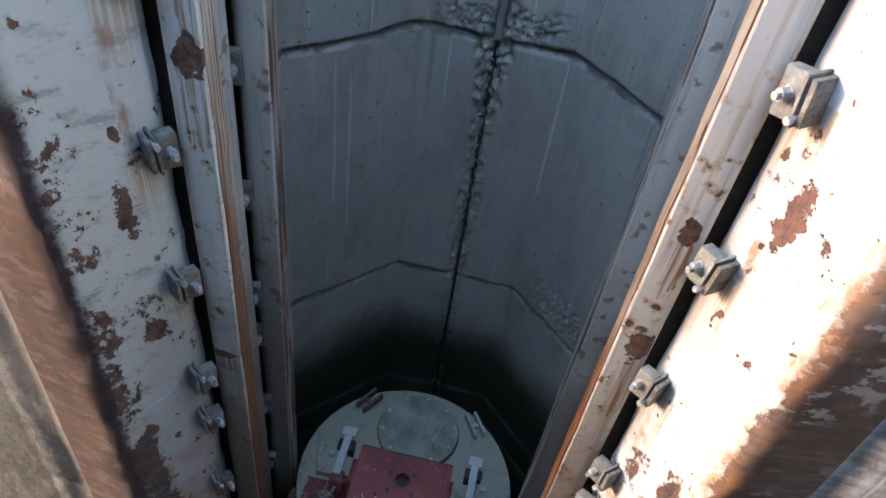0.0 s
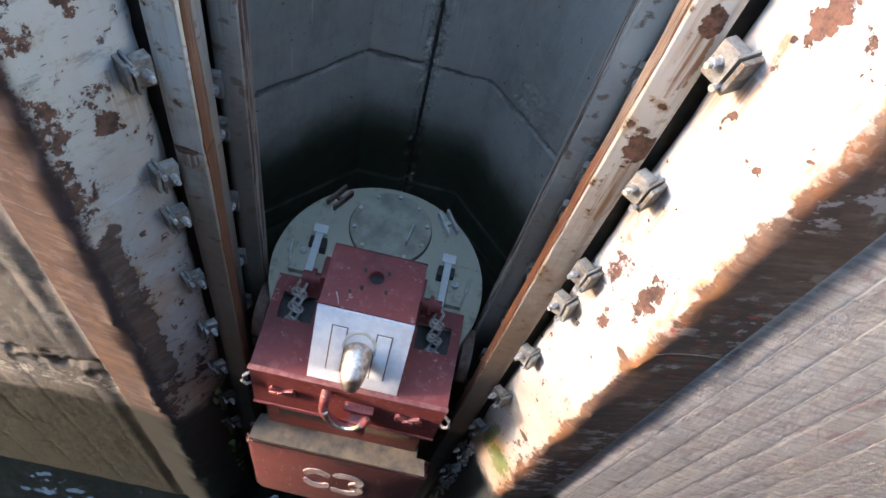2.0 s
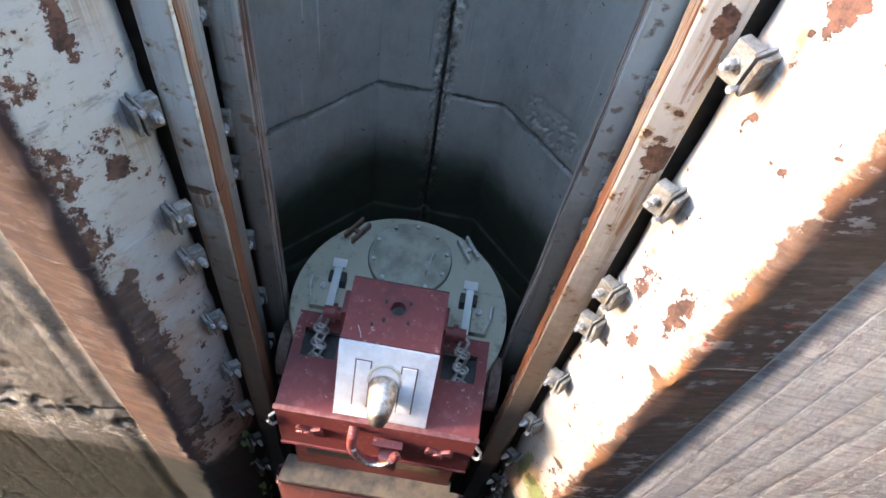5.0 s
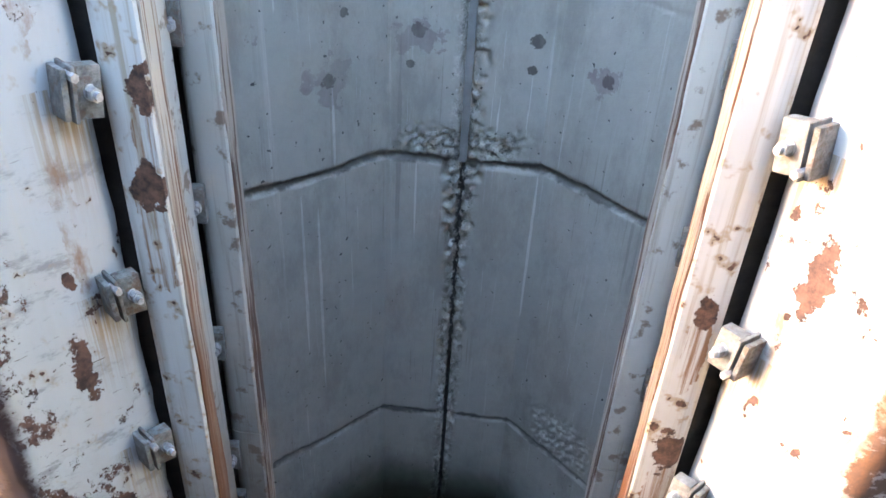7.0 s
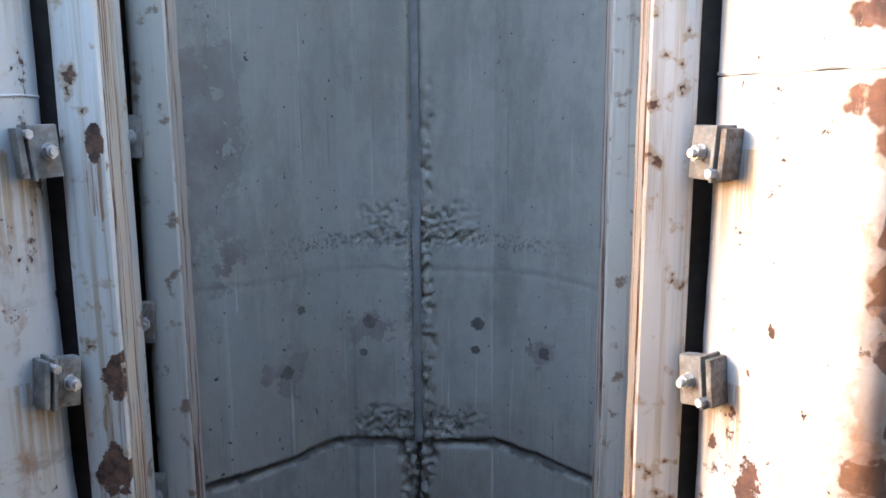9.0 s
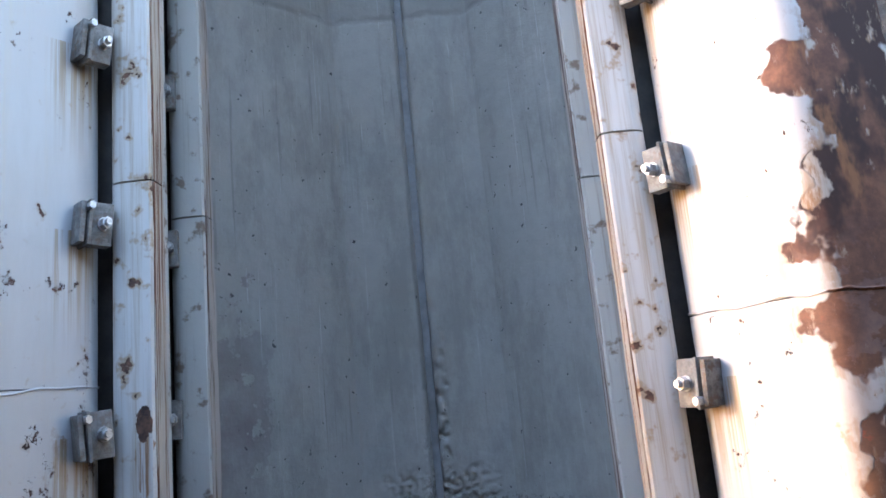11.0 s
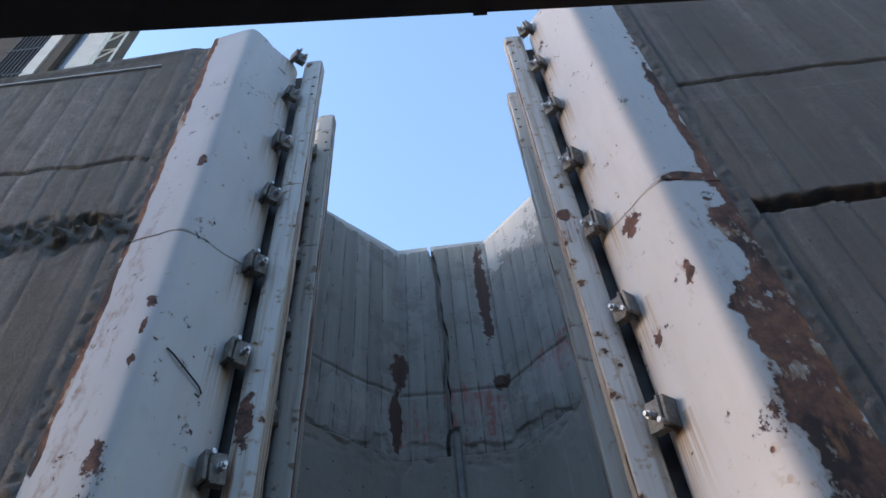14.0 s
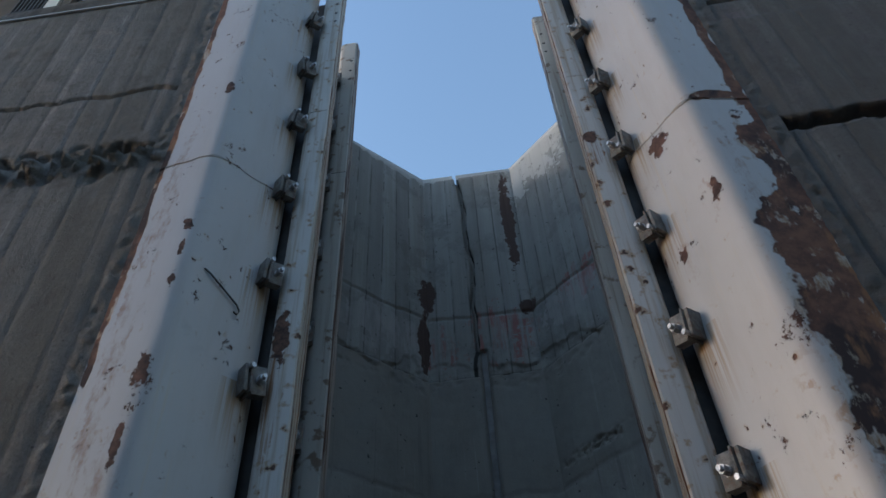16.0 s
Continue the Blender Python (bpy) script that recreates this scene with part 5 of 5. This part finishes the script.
# side fittings: hinge pins, brackets, beams, chains, wheels
for s in (-1, 1):
    bm = bmesh.new()
    box(bm, *sorted((s * 0.255, s * 0.285)), 0.28, 0.42, -1.46, -1.10, 0.006)
    part("cheek_plate", bm, RED, head)
    bm = bmesh.new()
    rod(bm, (s * 0.25, 0.36, -1.28), (s * 0.40, 0.36, -1.28), 0.035, sides=16)
    rod(bm, (s * 0.33, 0.36, -1.28), (s * 0.35, 0.36, -1.28), 0.055, sides=16)
    part("hinge_pin", bm, RED, body, "red flanged hinge pin")
    bm = bmesh.new()
    x = s * 0.40
    box(bm, x - 0.008, x + 0.008, 0.42, 0.80, DECK + 0.005, DECK + 0.12)
    box(bm, x - 0.042, x + 0.042, 0.74, 0.80, DECK + 0.11, DECK + 0.125, 0.002)
    box(bm, x - 0.022, x + 0.022, 0.44, 0.78, DECK + 0.11, DECK + 0.122, 0.002)
    part("strut_beam", bm, PALE, boll, "pale grey steel strut beam")
    # two dark blocks stand in for the shadow under the beam
    bm = bmesh.new()
    for off in (-0.052, 0.014):
        box(bm, x + off, x + off + 0.038, 0.665, 0.735, DECK - 0.002, DECK + 0.085, 0.006)
    part("beam_shadow_block", bm, DARK_STEEL, boll, "dark block in place of the shadow under the strut beam")
    bm = bmesh.new()
    box(bm, *sorted((s * 0.43, s * 0.53)), 0.50, 0.70, DECK, DECK + 0.05, 0.004)
    foot = part("foot_plate", bm, DRUM, boll, "cream bolted foot plate")
    bm = bmesh.new()
    rod(bm, (s * 0.47, 0.63, DECK + 0.05), (s * 0.47, 0.63, DECK + 0.075), 0.022, sides=6)
    part("foot_bolt", bm, ZINC, foot)
    bm = bmesh.new()
    tube(bm, [(s * 0.52, 0.52, DECK + 0.05), (s * 0.545, 0.60, DECK + 0.07), (s * 0.55, 0.68, DECK + 0.06), (s * 0.56, 0.71, DECK + 0.01)], 0.007, 6)
    part("bent_rod", bm, GREY_STEEL, boll)
    # dark sheet under the opening, painted for the shade inside
    bm = bmesh.new()
    box(bm, *sorted((s * 0.285, s * 0.515)), 0.14, 0.34, -1.542, -1.530)
    part("opening_shade_sheet", bm, DARK_STEEL, body)
    for k in range(6):
        bm = bmesh.new()
        c = Vector((s * 0.395 + 0.004 * k * s, 0.315 - 0.027 * k, -1.32 - 0.042 * k))
        turn = Matrix.Translation(c) @ Matrix.Rotation(radians(-46), 4, "X") @ Matrix.Rotation(radians(90 * (k % 2) + 20), 4, "Y")
        pts = []
        for a in range(0, 360, 30):
            ca, sa = math.cos(radians(a)), math.sin(radians(a))
            pts.append(turn @ Vector((0.023 * ca, 0, 0.023 * sa + (0.019 if sa > 0.01 else -0.019))))
        tube(bm, pts, 0.0085, 8, True)
        part("chain_link", bm, CHAIN, boll)
    bm = bmesh.new()
    rod(bm, (s * 0.60, 0.33, -1.80), (s * 0.665, 0.33, -1.80), 0.165, sides=40)
    rod(bm, (s * 0.595, 0.33, -1.80), (s * 0.672, 0.33, -1.80), 0.05, sides=20)
    part("guide_wheel", bm, RUST, boll, "dark rusty guide wheel")

# lower frame and fender
bm = bmesh.new()
box(bm, -0.50, 0.50, -0.13, 0.30, -2.53, -2.02, 0.01)
frame_low = part("lower_frame", bm, RED, boll)
# slots are raised bars; the left one is dark for its shade
for a, b in ((-0.42, -0.08), (0.08, 0.42)):
    bm = bmesh.new()
    box(bm, a, b, -0.145, -0.125, -2.27, -2.16, 0.009)
    part("slot", bm, DARK_STEEL if a < 0 else SHELF, frame_low)
bm = bmesh.new()
plan = [(-0.56, -0.10), (0.52, -0.10), (0.52, -0.165), (0.575, -0.165), (0.60, -0.262), (-0.60, -0.262), (-0.585, -0.17)]
lo = [bm.verts.new((x, y, -2.60)) for x, y in plan]
hi = [bm.verts.new((x, y, -2.50 + 0.35 * (y + 0.10))) for x, y in plan]
bm.faces.new(hi)
bm.faces.new(lo[::-1])
for k in range(7):
    bm.faces.new((lo[k], lo[(k + 1) % 7], hi[(k + 1) % 7], hi[k]))
part("fender_shelf", bm, SHELF, boll, "scraped tan shelf above the fender", soft=False)
bm = bmesh.new()
face = [(-0.64, -0.12), (-0.64, -0.20), (-0.62, -0.245), (-0.57, -0.268), (0.0, -0.28), (0.57, -0.268), (0.62, -0.245), (0.64, -0.20), (0.64, -0.12)]


def fender_bend(x, y, z):
    drop = 0.16 * max(0.0, (abs(x) - 0.50) / 0.14) ** 2 if z > -2.57 else 0.0
    return (x, y + 0.006 * wob(x, y, z, 3) * (y < -0.15), z - drop)


extrude(bm, face, -3.98, -2.56, 0.118, fender_bend)
bmesh.ops.bevel(bm, geom=[e for e in bm.edges if abs(e.verts[0].co.z - e.verts[1].co.z) < 0.2 and min(v.co.z for v in e.verts) > -2.75], offset=0.012, segments=2, affect="EDGES")
fender = part("fender", bm, FENDER, boll, "scraped red steel fender with faded white marks")


def stencil(points, wide, high):
    """A painted stroke on the fender's front."""
    bm = bmesh.new()
    rings = []
    for k, (x, z) in enumerate(points):
        a, b = points[max(k - 1, 0)], points[min(k + 1, len(points) - 1)]
        t = Vector((b[0] - a[0], (b[1] - a[1]) * 0.45)).normalized()
        ends = 0.35 if k in (0, len(points) - 1) else 1.0
        ox, oz = -t.y * wide * ends, t.x * high * ends
        rings.append([bm.verts.new(p) for p in ((x - ox, -0.266, z - oz), (x + ox, -0.266, z + oz), (x + ox, -0.2835, z + oz), (x - ox, -0.2835, z - oz))])
    for a, b in zip(rings, rings[1:]):
        for k in range(4):
            bm.faces.new((a[k], a[(k + 1) % 4], b[(k + 1) % 4], b[k]))
    bm.faces.new(rings[0][::-1])
    bm.faces.new(rings[-1])
    part("white_mark", bm, FADED, fender, soft=False)


def bow(cx, cz, rx, rz, a0, a1):
    return [(cx + rx * math.cos(radians(a0 + (a1 - a0) * k / 12)), cz + rz * math.sin(radians(a0 + (a1 - a0) * k / 12))) for k in range(13)]


stencil(bow(-0.12, -3.22, 0.10, 0.22, 30, 160), 0.022, 0.075)
stencil(bow(-0.12, -3.22, 0.10, 0.22, 200, 330), 0.022, 0.075)
stencil(bow(0.09, -3.10, 0.105, 0.13, 150, -75), 0.030, 0.066)
stencil(bow(0.09, -3.36, 0.115, 0.13, 75, -150), 0.030, 0.066)

# shell and weed crust on the lower armour lip
for s_, count in ((1, 150), (-1, 60)):
    rng = random.Random(11 + s_)
    bm = bmesh.new()
    for k in range(count):
        z = -2.55 - 2.3 * rng.random()
        r = rng.uniform(0.010, 0.030)
        c = Vector((s_ * rng.uniform(0.875, 0.915), rng.uniform(-0.03, 0.11), z))
        made = bmesh.ops.create_icosphere(bm, subdivisions=1, radius=r)["verts"]
        for v in made:
            v.co = v.co * rng.uniform(0.6, 1.3)
            v.co.z *= rng.uniform(0.7, 1.6)
            v.co += c
    tagged(part("shell_crust", bm, MORTAR if s_ > 0 else WEED), "pale crust of shells and weed on steel edge", "crust", kind="stuff")

# ---------------------------------------------------------------- loose wires on the armour
def wire(name, pts, r, label):
    bm = bmesh.new()
    tube(bm, pts, r, 8)
    return tagged(part(name, bm, DARK_STEEL), label, "wire")


wire("bent_wire", [(-1.055, -0.198, 4.66), (-1.03, -0.178, 4.64), (-0.99, -0.125, 4.60), (-0.945, -0.062, 4.555), (-0.935, -0.048, 4.53), (-0.940, -0.055, 4.505), (-0.95, -0.072, 4.51)], 0.004, "dark bent wire hooked on white armour")
wire("bent_wire", [(-1.16, -0.276, 3.53), (-1.12, -0.275, 3.515), (-1.08, -0.24, 3.50), (-1.05, -0.205, 3.47)], 0.0045, "short dark wire stub on white armour")

# ---------------------------------------------------------------- canopy edge of the vessel
vessel = thing("vessel", "near-black steel canopy edge with unseen hull and cabin wall added to block light", "vessel")
turn = Matrix.Translation((0.19, -1.70, 4.0)) @ Matrix.Rotation(math.atan2(0.14, 1.92), 4, "Z")
# only the canopy's front edge is in view; its depth blocks skylight
for a, b in ((-9.0, 0.08), (0.084, 12.0)):
    bm = bmesh.new()
    box(bm, a, b, -6.5, 0.0, 0.0, 0.10, 0.006, turn)
    part("canopy", bm, AWNING, vessel)
bm = bmesh.new()
box(bm, 0.07, 0.10, -0.5, 0.004, -0.003, 0.09, 0.002, turn)
part("joint_cover", bm, AWNING, vessel)
# unseen hull and cabin wall, added to block low light from behind
bm = bmesh.new()
box(bm, -9.0, 12.0, -6.5, -0.05, -10.4, -3.1, 0.02, turn)
part("light_block_hull", bm, AWNING, vessel, soft=False)
bm = bmesh.new()
box(bm, -9.0, 12.0, -3.2, -3.1, -3.1, 0.0, 0.0, turn)
part("light_block_cabin", bm, PLASTER, vessel, soft=False)

# ---------------------------------------------------------------- control building on the quay
house = thing("control_building", "control building, tan darkened for its shade, with barred window and grey panels", "building")
bm = bmesh.new()
box(bm, -12, -4.95, 2.05, 2.5, 7.36, 17)
part("wall", bm, PLASTER, house, soft=False)
bm = bmesh.new()
box(bm, -6.45, -5.92, 2.03, 2.06, 12.4, 15.4)
window = part("window", bm, FILLER, house, soft=False)
for k in range(8):
    bm = bmesh.new()
    x = -6.42 + k * 0.066
    box(bm, x, x + 0.018, 1.98, 2.02, 12.4, 15.4)
    part("window_bar", bm, DARK_STEEL, window, soft=False)
for z in (13.0, 13.9, 14.8):
    bm = bmesh.new()
    box(bm, -6.47, -5.90, 1.985, 2.015, z, z + 0.05)
    part("cross_bar", bm, DARK_STEEL, window, soft=False)
for a, b, m, d in ((-5.92, -5.72, PALE, 0.06), (-5.72, -5.60, SLIT, 0.02), (-5.60, -5.46, PLASTER, 0.10), (-5.46, -5.28, SLIT, 0.03), (-5.28, -4.95, PALE, 0.05)):
    bm = bmesh.new()
    box(bm, a, b, 2.05 - d, 2.055, 12.0, 16.0)
    part("panel", bm, m, house, soft=False)
railing = thing("lattice_railing", "thin pale lattice railing beside the building", "railing")
for x in (-4.88, -4.62):
    bm = bmesh.new()
    rod(bm, (x, 2.0, 7.36), (x, 2.0, 16), 0.016, sides=8)
    part("post", bm, PALE, railing)
for k in range(14):
    bm = bmesh.new()
    z = 11.6 + k * 0.32
    rod(bm, (-4.88, 2.0, z), (-4.62, 2.0, z + (0.32 if k % 2 else -0.32) + (0.0 if k % 2 else 0.32)), 0.011, sides=6)
    part("lattice_bar", bm, PALE, railing)
